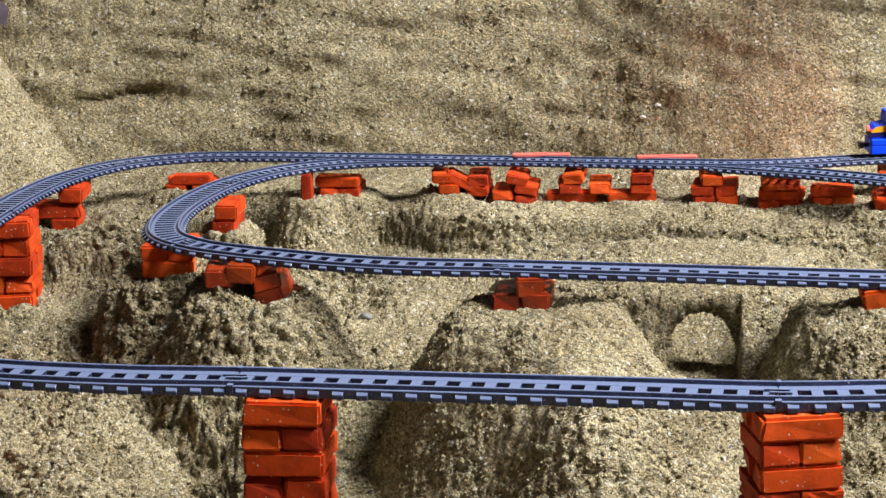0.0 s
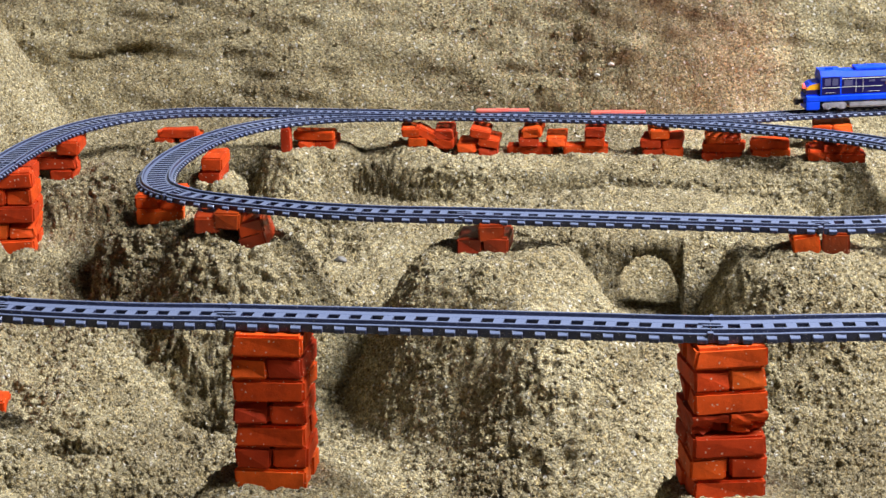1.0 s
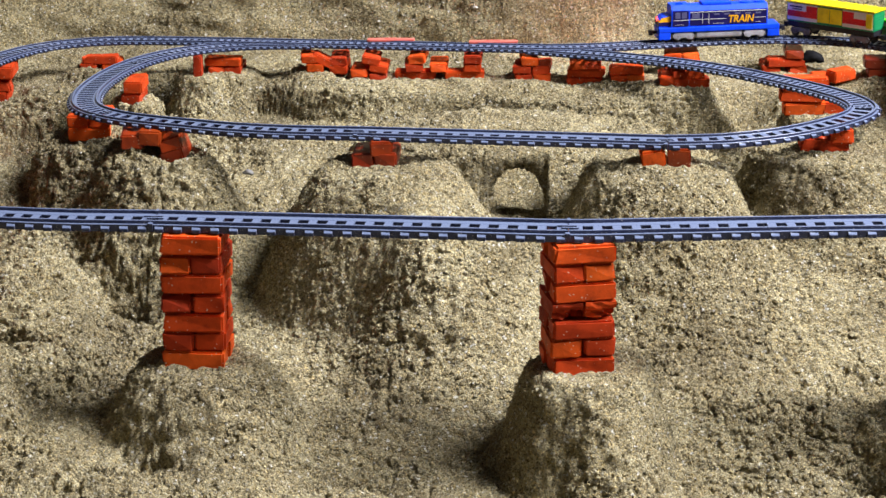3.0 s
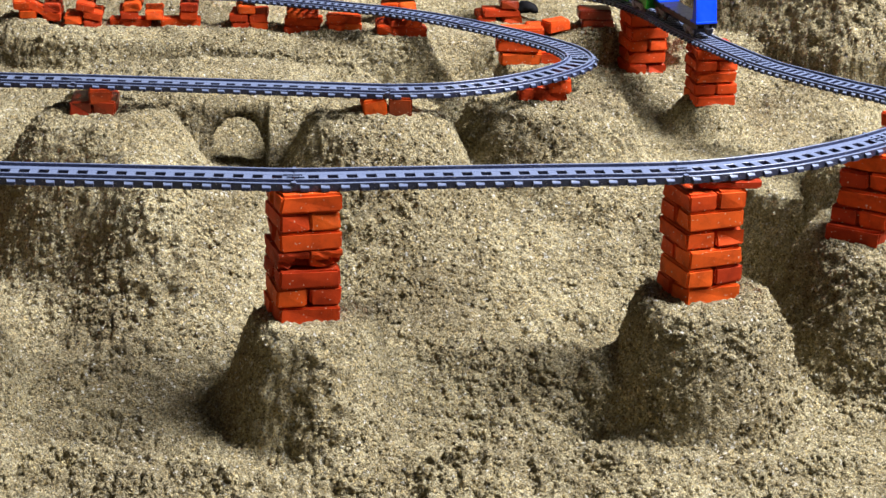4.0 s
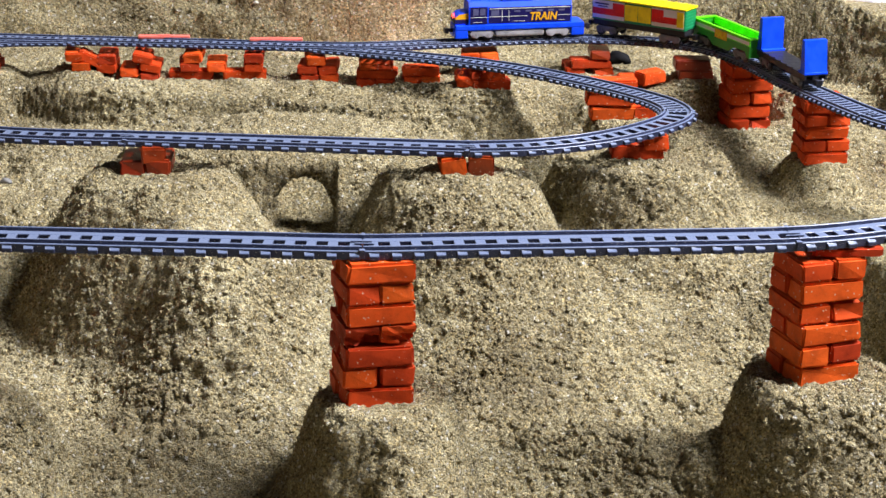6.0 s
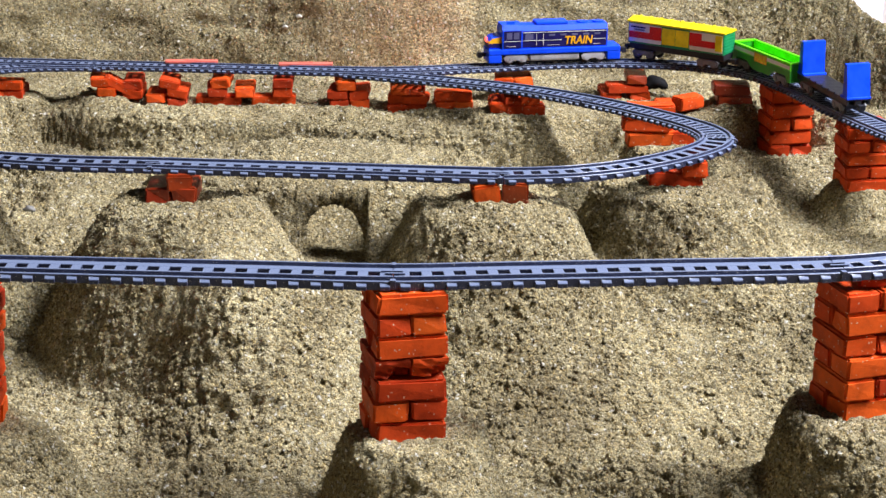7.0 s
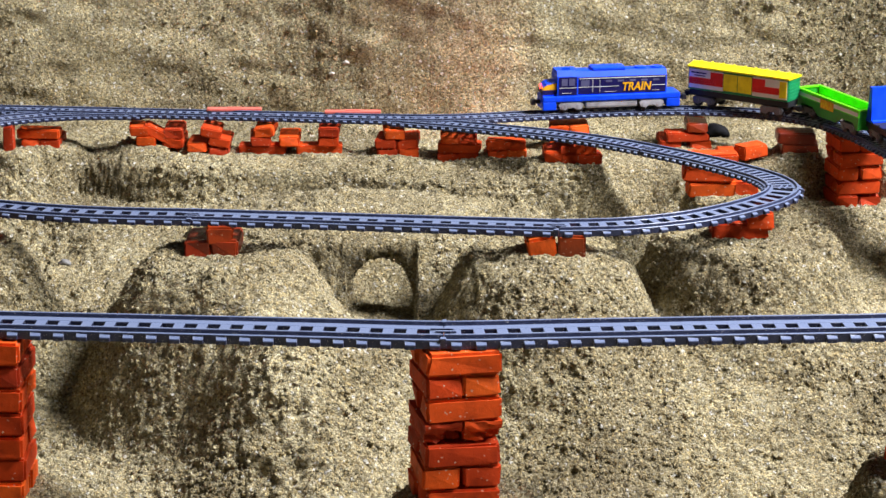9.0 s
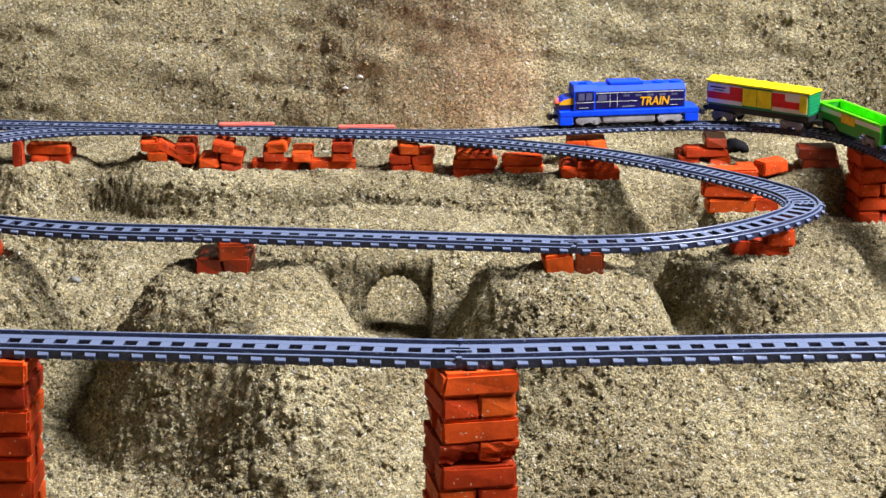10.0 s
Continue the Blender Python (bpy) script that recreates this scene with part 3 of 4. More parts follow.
def text_mesh(text, size, mat, x, z, y, facing, slant=0.18):
    """Raised lettering on a side face; facing -1 looks towards -y."""
    curve = bpy.data.curves.new("lettering", "FONT")
    curve.body, curve.size, curve.extrude, curve.align_x, curve.align_y, curve.shear, curve.offset = text, size, 0.00012, "CENTER", "CENTER", slant, size * 0.025
    ob = bpy.data.objects.new("lettering", curve)
    scene.collection.objects.link(ob)
    me = bpy.data.meshes.new_from_object(ob.evaluated_get(bpy.context.evaluated_depsgraph_get()))
    bpy.data.objects.remove(ob)
    turn = Euler((math.pi / 2, 0, 0 if facing < 0 else math.pi))
    me.transform(Matrix.LocRotScale((x, y, z), turn, None))
    me.materials.clear()
    me.materials.append(mat)
    return me


def bogie(parent, x, mat=SILVER):
    bm = boxes((x - 0.0100, x + 0.0100, -0.0098, 0.0098, 0.0040, 0.0078), bevel=0.0006)
    b = part("bogie", bm, BLACK, parent)
    for side in (-1, 1):
        y = side * 0.0112
        bm = prism([(x - 0.0105, 0.0062), (x - 0.0085, 0.0078), (x + 0.0085, 0.0078), (x + 0.0105, 0.0062), (x + 0.0088, 0.0030), (x + 0.0050, 0.0022), (x + 0.0020, 0.0042), (x - 0.0020, 0.0042), (x - 0.0050, 0.0022), (x - 0.0088, 0.0030)], y - 0.0012, y + 0.0012)
        for dx in (-0.0062, 0.0062):
            cylinder(bm, x + dx, y + side * 0.0012, 0.0048, 0.0019, 0.0014)
        part("side_frame", bm, mat, b, "silver-painted plastic side frame")
        for dx in (-0.0062, 0.0062):
            part("wheel", cylinder(bmesh.new(), x + dx, side * 0.0126 - side * 0.0035, 0.0044, 0.0044, 0.0022, "Y", 20), BLACK, b)
    return b


def couplers(parent, half):
    for side in (-1, 1):
        x0, x1 = sorted((side * half, side * (half + 0.0075)))
        part("coupler", boxes((x0, x1, -0.0018, 0.0018, 0.0062, 0.0090), (min(side * (half + 0.004), x1), max(side * (half + 0.0075), x0), -0.0034, 0.0034, 0.0055, 0.0096), bevel=0.0004), BLACK, parent)


def side_panel(name, rows, mat, parent, y, thick=0.0003, label="", turned=False):
    """Thin printed panels (x0, x1, z0, z1) on both sides of a car."""
    for side in (-1, 1):
        for a, b, lo, hi in rows:
            if turned and side > 0:
                a, b = -b, -a
            part(name, boxes((a, b, min(side * y, side * (y + thick)), max(side * y, side * (y + thick)), lo, hi)), mat, parent, label)


def locomotive(m):
    e = thing("toy_locomotive", "bright blue plastic toy diesel locomotive with navy printed sides", "toy train", "vehicles of the toy train", m)
    part("footplate", boxes((-0.058, 0.058, -0.0128, 0.0128, 0.0085, 0.0128), bevel=0.0008), BLUE, e)
    for x in (-1, 1):
        a, b = sorted((x * 0.0465, x * 0.0580))
        part("end_step", boxes((a, b, -0.0126, 0.0126, 0.0024, 0.0088), bevel=0.0008), BLUE, e)
    section = [(-0.0112, 0.0126), (-0.0112, 0.0262), (-0.0080, 0.0302), (0.0080, 0.0302), (0.0112, 0.0262), (0.0112, 0.0126)]
    bm = prism(section, 0.0290, -0.0465)
    bmesh.ops.transform(bm, verts=bm.verts, matrix=Matrix(((0, 1, 0, 0), (1, 0, 0, 0), (0, 0, 1, 0), (0, 0, 0, 1))))
    bmesh.ops.recalc_face_normals(bm, faces=bm.faces)
    part("hood", bm, BLUE, e)
    section = [(-0.0124, 0.0126), (-0.0124, 0.0272), (-0.0090, 0.0312), (0.0090, 0.0312), (0.0124, 0.0272), (0.0124, 0.0126)]
    bm = prism(section, 0.0460, 0.0285)
    bmesh.ops.transform(bm, verts=bm.verts, matrix=Matrix(((0, 1, 0, 0), (1, 0, 0, 0), (0, 0, 1, 0), (0, 0, 0, 1))))
    bmesh.ops.recalc_face_normals(bm, faces=bm.faces)
    part("cab", bm, BLUE, e)
    part("roof_box", boxes((-0.012, 0.016, -0.0084, 0.0084, 0.0300, 0.0325), bevel=0.0008), BLUE, e)
    for x in (-0.040, -0.026):
        part("roof_fan", cylinder(bmesh.new(), x, 0, 0.0306, 0.0048, 0.0012, "Z", 20), BLUE, e)
    part("horn", boxes((0.034, 0.041, 0.003, 0.0044, 0.0310, 0.0328), bevel=0.0004), BLUE, e)
    part("nose", prism([(0.0455, 0.0126), (0.0455, 0.0232), (0.0540, 0.0216), (0.0570, 0.0190), (0.0570, 0.0126)], -0.0095, 0.0095), BLUE, e)
    part("nose_flash", prism([(0.0450, 0.0175), (0.0450, 0.0225), (0.0545, 0.0209), (0.0574, 0.0186), (0.0574, 0.0172)], -0.0098, 0.0098), AMBER, e, "amber painted nose flash")
    part("nose_band", prism([(0.0450, 0.0140), (0.0450, 0.0174), (0.0577, 0.0171), (0.0577, 0.0140)], -0.0099, 0.0099), NAVY, e)
    part("headlight", cylinder(bmesh.new(), 0.0578, 0, 0.0190, 0.0018, 0.0012, "X", 16), LAMPRED, e, "small red headlight")
    side_panel("navy_side", [(-0.0455, 0.0285, 0.0138, 0.0262)], NAVY, e, 0.0112, label="navy printed side with pale lines")
    side_panel("cab_side", [(0.0296, 0.0448, 0.0138, 0.0268)], NAVY, e, 0.0124)
    side_panel("cab_window", [(0.0315, 0.0362, 0.0205, 0.0256), (0.0376, 0.0424, 0.0205, 0.0256)], GLASSY, e, 0.0127)
    side_panel("hood_window", [(x, x + 0.0052, 0.0222, 0.0236) for x in (-0.040, -0.030, -0.020, -0.010, 0.000)] + [(0.0190, 0.0260, 0.0196, 0.0240)], GLASSY, e, 0.0115)
    side_panel("pale_line", [(-0.0450, 0.0280, 0.0250, 0.0254), (-0.0450, -0.034, 0.0188, 0.0191), (-0.006, 0.0280, 0.0188, 0.0191), (0.0100, 0.0103, 0.0150, 0.0240), (0.0160, 0.0163, 0.0150, 0.0240), (-0.0400, -0.0340, 0.0150, 0.0152), (-0.004, 0.006, 0.0150, 0.0152)], WHITE, e, 0.0116)
    side_panel("cab_line", [(0.0296, 0.0448, 0.0188, 0.0191), (0.0340, 0.0420, 0.0150, 0.0152)], WHITE, e, 0.0127)
    for facing in (-1, 1):
        ob = new("lettering", text_mesh("TRAIN", 0.0085, AMBER, -0.0205, 0.0182, facing * 0.0118, facing))
        ob.parent = e
        ob["label"] = "amber TRAIN lettering"
    part("fuel_tank", boxes((-0.0220, 0.0220, -0.0118, 0.0118, 0.0030, 0.0084), bevel=0.0016), SILVER, e, "silver fuel tank")
    for x in (-0.034, 0.034):
        bogie(e, x)
    couplers(e, 0.058)
    return e


def boxcar(m):
    e = thing("toy_boxcar", "toy boxcar with yellow roof and red, white and green sides", "toy train", "vehicles of the toy train", m)
    part("body", boxes((-0.046, 0.046, -0.0126, 0.0126, 0.0128, 0.0298), bevel=0.0006), DARKGREEN, e)
    section = [(-0.0136, 0.0290), (-0.0136, 0.0302), (0.0, 0.0324), (0.0136, 0.0302), (0.0136, 0.0290)]
    bm = prism(section, 0.0468, -0.0468)
    bmesh.ops.transform(bm, verts=bm.verts, matrix=Matrix(((0, 1, 0, 0), (1, 0, 0, 0), (0, 0, 1, 0), (0, 0, 0, 1))))
    bmesh.ops.recalc_face_normals(bm, faces=bm.faces)
    roof = part("roof", bm, YELLOW, e, "bright yellow ridged roof")
    for i in range(9):
        x = -0.0405 + i * 0.0101
        part("roof_rib", boxes((x - 0.0005, x + 0.0005, -0.0030, 0.0030, 0.0318, 0.0328)), YELLOW, roof)
    part("underframe", boxes((-0.0455, 0.0455, -0.0105, 0.0105, 0.0080, 0.0128), bevel=0.0008), BLACK, e)
    side_panel("white_panel", [(-0.0450, -0.0135, 0.0142, 0.0282), (0.0135, 0.0450, 0.0142, 0.0282)], WHITE, e, 0.0126, turned=True)
    side_panel("red_panel", [(-0.0450, -0.0135, 0.0172, 0.0222), (-0.0250, -0.0135, 0.0222, 0.0272), (0.0135, 0.0380, 0.0172, 0.0222), (0.0135, 0.0250, 0.0222, 0.0272)], RED, e, 0.0129, turned=True)
    side_panel("red_rib", [(a, a + 0.024, z, z + 0.0005) for a in (-0.0440, 0.0140) for z in (0.0182, 0.0197, 0.0212)], RED, e, 0.0132, turned=True)
    side_panel("sliding_door", [(-0.0128, -0.0003, 0.0150, 0.0275), (0.0003, 0.0128, 0.0150, 0.0275)], YELLOW, e, 0.0130, 0.0006, label="yellow double sliding door", turned=True)
    side_panel("end_door", [(0.0382, 0.0445, 0.0155, 0.0275)], YELLOW, e, 0.0131, 0.0005, turned=True)
    side_panel("print_bar", [(-0.0430, -0.0290, 0.0252, 0.0262), (-0.0400, -0.0300, 0.0234, 0.0241)], NAVY, e, 0.0130, turned=True)
    for i in range(6):
        z = 0.0145 + i * 0.0024
        for side in (-1, 1):
            a, b = sorted((side * 0.0460, side * 0.0464))
            part("end_rib", boxes((a, b, -0.0110, 0.0110, z, z + 0.0012)), DARKGREEN, e)
    for x in (-0.031, 0.031):
        bogie(e, x, DULL)
    couplers(e, 0.046)
    return e


def hopper(m):
    e = thing("toy_hopper_wagon", "open green toy hopper wagon with lime rim and pale band", "toy train", "vehicles of the toy train", m)
    low = [(-0.0455, 0.0140), (-0.0455, 0.0052), (-0.0420, 0.0052), (-0.0385, 0.0096), (-0.0215, 0.0096), (-0.0130, 0.0048), (0.0130, 0.0048), (0.0215, 0.0096), (0.0385, 0.0096), (0.0420, 0.0052), (0.0455, 0.0052), (0.0455, 0.0140)]
    for side in (-1, 1):
        y0, y1 = sorted((side * 0.0112, side * 0.0126))
        part("side_wall", prism(low, y0, y1), GREEN, e)
        part("upper_wall", boxes((-0.0455, 0.0455, y0, y1, 0.0142, 0.0190)), LIME, e)
        part("rim", boxes((-0.0465, 0.0465, min(side * 0.0106, side * 0.0138), max(side * 0.0106, side * 0.0138), 0.0190, 0.0204), bevel=0.0004), LIME, e, "lime green rim")
    for side in (-1, 1):
        a, b = sorted((side * 0.0440, side * 0.0455))
        part("end_wall", boxes((a, b, -0.0112, 0.0112, 0.0052, 0.0190)), GREEN, e)
        a, b = sorted((side * 0.0434, side * 0.0466))
        part("end_rim", boxes((a, b, -0.0106, 0.0106, 0.0190, 0.0204), bevel=0.0004), LIME, e)
    part("floor_board", boxes((-0.0440, 0.0440, -0.0112, 0.0112, 0.0098, 0.0112)), LIME, e)
    side_panel("pale_band", [(-0.0450, 0.0450, 0.0150, 0.0178)], WHITE, e, 0.0126)
    side_panel("name_plate", [(-0.0098, 0.0098, 0.0118, 0.0182)], AMBER, e, 0.0129)
    for facing in (-1, 1):
        ob = new("lettering", text_mesh("HAUL", 0.0068, YELLOW, 0.0, 0.0149, facing * 0.0133, facing))
        ob.parent = e
        ob["label"] = "yellow HAUL lettering"
    for x in (-0.030, 0.030):
        bogie(e, x, DULL)
    couplers(e, 0.0455)
    return e


def flat_wagon(m):
    e = thing("toy_flat_wagon", "black toy flat wagon with two blue bulkheads", "toy train", "vehicles of the toy train", m)
    part("deck", boxes((-0.0475, 0.0475, -0.0122, 0.0122, 0.0112, 0.0126), bevel=0.0004), BLACK, e)
    part("frame_beam", boxes((-0.0475, 0.0475, -0.0120, -0.0100, 0.0082, 0.0112), (-0.0475, 0.0475, 0.0100, 0.0120, 0.0082, 0.0112), (-0.0475, 0.0475, -0.0030, 0.0030, 0.0080, 0.0112)), BLACK, e)
    for side in (-1, 1):
        part("bulkhead", prism([(side * 0.0475, 0.0126), (side * 0.0440, 0.0370), (side * 0.0395, 0.0370), (side * 0.0385, 0.0126)], -0.0118, 0.0118), BLUE, e, "bright blue bulkhead board")
        a, b = sorted((side * 0.0350, side * 0.0482))
        part("bulkhead_foot", boxes((a, b, -0.0124, 0.0124, 0.0122, 0.0140), bevel=0.0004), BLUE, e)
    for i in range(5):
        x = -0.024 + i * 0.012
        part("stake_pocket", boxes((x - 0.001, x + 0.001, 0.0118, 0.0132, 0.0120, 0.0136)), BLACK, e)
    for x in (-0.031, 0.031):
        bogie(e, x, DULL)
    couplers(e, 0.0475)
    return e


start = OUTER.near(0.166, 1.976)
for build, back, turn in ((locomotive, 0.0, 0), (boxcar, 0.1080, 19), (hopper, 0.1960, 8), (flat_wagon, 0.2870, 4)):
    s = start - back
    (x, y) = (OUTER.at(s - 0.03) + OUTER.at(s + 0.03)) / 2
    d = OUTER.at(s + 0.03) - OUTER.at(s - 0.03)
    build(Matrix.LocRotScale((x, y, TOP + RAIL * dwindle(y)), Euler((0, 0, math.atan2(d[1], d[0]) - radians(turn))), (0.96, 0.80, 1.08)))

# ---- brick piers and piles ----
LONG, WIDE, TALL = 0.0450, 0.0225, 0.0146


def brick_mesh(seed, chip=0.0):
    rnd = random.Random(seed)
    bm = boxes((-LONG / 2, LONG / 2, -WIDE / 2, WIDE / 2, -TALL / 2, TALL / 2))
    for v in bm.verts:
        v.co += Vector([rnd.uniform(-0.0006, 0.0006) for _ in range(3)])
    bmesh.ops.bevel(bm, geom=list(bm.edges), offset=0.0016, segments=2, affect="EDGES")
    for v in bm.verts:
        v.co += Vector([rnd.uniform(-0.00028, 0.00028) for _ in range(3)])
        if chip and v.co.x > 0.012 and v.co.z > 0:
            v.co -= Vector((0.006 * chip * rnd.random(), 0, 0.005 * chip * rnd.random()))
    corner = Vector((rnd.choice((-1, 1)) * LONG / 2, rnd.choice((-1, 1)) * WIDE / 2, rnd.choice((-1, 1)) * TALL / 2))
    for v in bm.verts:
        if (v.co - corner).length < 0.0045:
            v.co -= corner.normalized() * rnd.uniform(0.0008, 0.0026)
    return mesh_of("brick", bm, BRICK)


BRICKS = [brick_mesh(i) for i in range(7)] + [brick_mesh(9, 1.0), brick_mesh(10, 1.0)]


def broken_mesh(seed):
    """A brick whose ends have crumbled away below."""
    rnd = random.Random(seed)
    bm = boxes((-LONG / 2, LONG / 2, -WIDE / 2, WIDE / 2, -TALL / 2, TALL / 2))
    bmesh.ops.subdivide_edges(bm, edges=list(bm.edges), cuts=5, use_grid_fill=True)
    for v in bm.verts:
        end = max(0.0, abs(v.co.x) - 0.013) / (LONG / 2 - 0.013)
        low = min(1.0, max(0.0, 0.0035 - v.co.z) / 0.006)
        rag = rnd.uniform(0.35, 1.0) * (1.15 if v.co.y < 0 else 0.55)
        v.co.x -= math.copysign(0.0115 * end * low * rag, v.co.x)
        v.co.z += 0.0045 * end * low * rag * (1 if v.co.z < 0 else 0)
        v.co += Vector([rnd.uniform(-0.0005, 0.0005) for _ in range(3)])
    return mesh_of("brick", bm, BRICK)


BROKEN = [broken_mesh(21), broken_mesh(22)]
dice = random.Random(4)


def brick(parent, x, y, z, kind="l", roll=0.0, yaw=0.0, size=(1, 1, 1)):
    """One brick: l shows its long side, e its end, u stands upright, r lies turned."""
    ob = new("brick", BRICKS[dice.randrange(len(BRICKS))])
    ob.parent = parent
    yaw += {"l": 0, "e": 90, "u": 0, "r": 38}[kind] + dice.choice((0, 180))
    tilt = 90 if kind == "u" else 0
    ob.matrix_world = Matrix.Translation((x, y, z)) @ Euler((0, radians(roll), 0)).to_matrix().to_4x4() @ Euler((0, 0, radians(yaw))).to_matrix().to_4x4() @ Euler((0, radians(tilt), 0)).to_matrix().to_4x4() @ Matrix.Diagonal((*size, 1))
    return ob


def pier(x, y, z0, z1, courses, yaw=0.0, size=1.0, first=0, lean=(0.0, 0.0), label=""):
    """A square pier: courses of two bricks, laid crosswise in turn. y is its middle."""
    p = thing("brick_pier", label or "stacked pier of small orange-red bricks carrying the track", "pier", "brick piers under the track")
    z1 = z1 or TOP - 0.0062 * dwindle(y)
    h = (z1 - z0) / courses
    a = radians(yaw)
    for i in range(courses):
        cross = (i + first) % 2
        for side in (-1, 1):
            off = side * WIDE * size * 0.51 + dice.uniform(-0.0007, 0.0007)
            jog = dice.uniform(-0.0013, 0.0013)
            u, v = (off, jog) if cross else (jog, off)
            k = i / courses
            brick(p, x + u * math.cos(a) - v * math.sin(a) + lean[0] * k, y + u * math.sin(a) + v * math.cos(a) + lean[1] * k, z0 + (i + 0.5) * h, "e" if cross else "l", 0, yaw + dice.uniform(-2.5, 2.5), (size * 0.975, size * 0.975, h / TALL * 0.96))
    PADS.append((x, y, z0 + 0.003, 0.034 * size))
    return p


def pile(y, bricks, size, label, wet=()):
    p = thing("brick_pile", label, "brick pile", "loose brick piles under the track")
    if y > 1.90:
        size = (size[0], size[1], size[2] * 0.84)
        bricks = [(x, 0.1320 + (z - 0.1328) * 0.84, kind, roll) for x, z, kind, roll in bricks]
    for n, (x, z, kind, roll) in enumerate(bricks):
        deep = {"l": WIDE, "e": LONG, "u": WIDE, "r": LONG * 0.8}[kind] * size[1]
        half = (LONG * size[0] if kind == "u" else TALL * size[2]) / 2 + abs(math.sin(radians(roll))) * WIDE * size[1] / 2
        ob = brick(p, x, y + deep / 2, min(z, TOP - 0.0064 * dwindle(y) - half), kind, roll, dice.uniform(-5, 5), size)
        if n in wet:
            ob.material_slots[0].link = "OBJECT"
            ob.material_slots[0].material = WET
    low = min(b[1] for b in bricks) - TALL * size[2] * 0.5
    xs = [b[0] for b in bricks if b[1] < low + TALL * size[2] * 1.2]
    for x in xs:
        PADS.append((x, y + 0.012, low + 0.002, 0.022))
    return p


pier(-0.2355, 1.4335, 0.0540, 0, 7, -2, 1.0, 0, label="tall seven-course pier of small orange-red bricks on sand")
chipped = pier(0.0345, 1.4140, 0.0575, 0, 7, 11, 1.0, 0, label="tall brick pier with a chipped course on a sand heap")
for ob in [o for o in chipped.children if abs(o.matrix_world.translation.z - 0.1064) < 0.004]:
    ob.data = BROKEN[0 if ob.matrix_world.translation.x < 0.0345 else 1]
pier(0.3205, 1.4360, 0.0635, 0.1478, 6, 19, 1.0, 0, label="tall orange brick pier with an overhanging cap brick")
pile(1.422, [(0.336, 0.1508, "l", 0)], (1, 1, 0.36), "flat orange brick lying across a pier top")
PADS.pop()
pier(0.4560, 1.5000, 0.0840, 0, 5, -33, 0.96, 0, (0.012, 0.004), "leaning pier of orange bricks under the curved track")
pier(0.3535, 1.9150, 0.1000, 0, 5, 8, 0.79, 1, label="brick pier under the bend of the outer track")
pier(0.3935, 1.8000, 0.1050, 0, 5, 6, 0.81, 0, label="brick pier under the sloping side of the outer track")
pier(-0.4960, 1.8150, 0.0900, 0, 5, 4, 0.93, 0, label="brick pier beside the curve on loose rubble sand")
pier(0.5150, 1.5900, 0.0900, 0, 5, 30, 0.95, 0, label="brick pier under the tightest curve of the track")
pier(-0.5120, 1.6500, 0.0700, 0, 6, 0, 0.95, 0, label="brick pier of six courses under the outer track")
pier(-0.4960, 1.5280, 0.0560, 0, 7, 20, 0.95, 0, label="brick pier of seven courses under the curved track")

BACK, MID = (0.74, 0.70, 0.62), (0.80, 0.78, 0.85)
pile(1.935, [(-0.301, 0.1416, "u", 0)], BACK, "single small brick standing on end under the track")
pile(1.955, [(-0.280, 0.1480, "l", 0), (-0.271, 0.1388, "e", 0), (-0.287, 0.1388, "e", 0)], BACK, "low pile of small red bricks beneath the track")
pile(1.950, [(-0.202, 0.1520, "e", 0), (-0.183, 0.1475, "l", 26), (-0.196, 0.1430, "e", 0), (-0.174, 0.1500, "e", 0), (-0.174, 0.1410, "e", 0)], BACK, "tumbled pile of small red bricks with one sliding down")
pile(1.940, [(-0.144, 0.1535, "e", 12), (-0.137, 0.1448, "e", 10), (-0.154, 0.1400, "e", 0), (-0.138, 0.1360, "e", 0)], BACK, "crooked stack of small red bricks")
pile(1.940, [(-0.104, 0.1372, "l", 0), (-0.106, 0.1461, "e", 0), (-0.102, 0.1546, "e", -6), (-0.083, 0.1456, "e", 0), (-0.060, 0.1374, "l", 0), (-0.053, 0.1460, "e", 0), (-0.052, 0.1548, "e", 0)], (0.80, 0.70, 0.62), "row of small red bricks with two upright stacks")
pile(1.935, [(-0.007, 0.1363, "e", 0), (0.009, 0.1363, "e", 0), (-0.007, 0.1450, "e", 0), (0.010, 0.1445, "e", -6), (-0.002, 0.1538, "e", 0)], BACK, "stepped stack of five small red bricks")
pile(1.930, [(0.041, 0.1333, "e", 0), (0.057, 0.1333, "e", 0), (0.050, 0.1421, "l", 0), (0.043, 0.1510, "e", 0), (0.056, 0.1510, "e", 0)], BACK, "neat stack of five small orange bricks")
pile(1.922, [(0.079, 0.1385, "e", 0), (0.093, 0.1385, "e", 0), (0.085, 0.1475, "l", 0)], (0.68, 0.70, 0.62), "low stack of three small orange bricks")
pile(1.885, [(0.131, 0.1510, "e", 0), (0.144, 0.1502, "e", 0), (0.141, 0.1420, "l", 0), (0.121, 0.1440, "e", 0)], (0.68, 0.70, 0.60), "loose stack of small bricks under the branching track")
pile(1.955, [(0.129, 0.1510, "e", 0), (0.144, 0.1512, "e", 0), (0.136, 0.1420, "l", 0)], (0.68, 0.70, 0.62), "small bricks under the outer branch of the track")
pile(1.968, [(0.239, 0.1510, "e", 0), (0.231, 0.1420, "l", 0), (0.218, 0.1345, "e", 0), (0.241, 0.1345, "e", 0)], (0.76, 0.75, 0.62), "pile of small bricks beneath the back curve, the top one dark", (0,))
pile(1.925, [(0.277, 0.1390, "r", 0), (0.259, 0.1330, "e", 0)], (0.56, 0.62, 0.86), "two loose orange bricks lying in the sand")
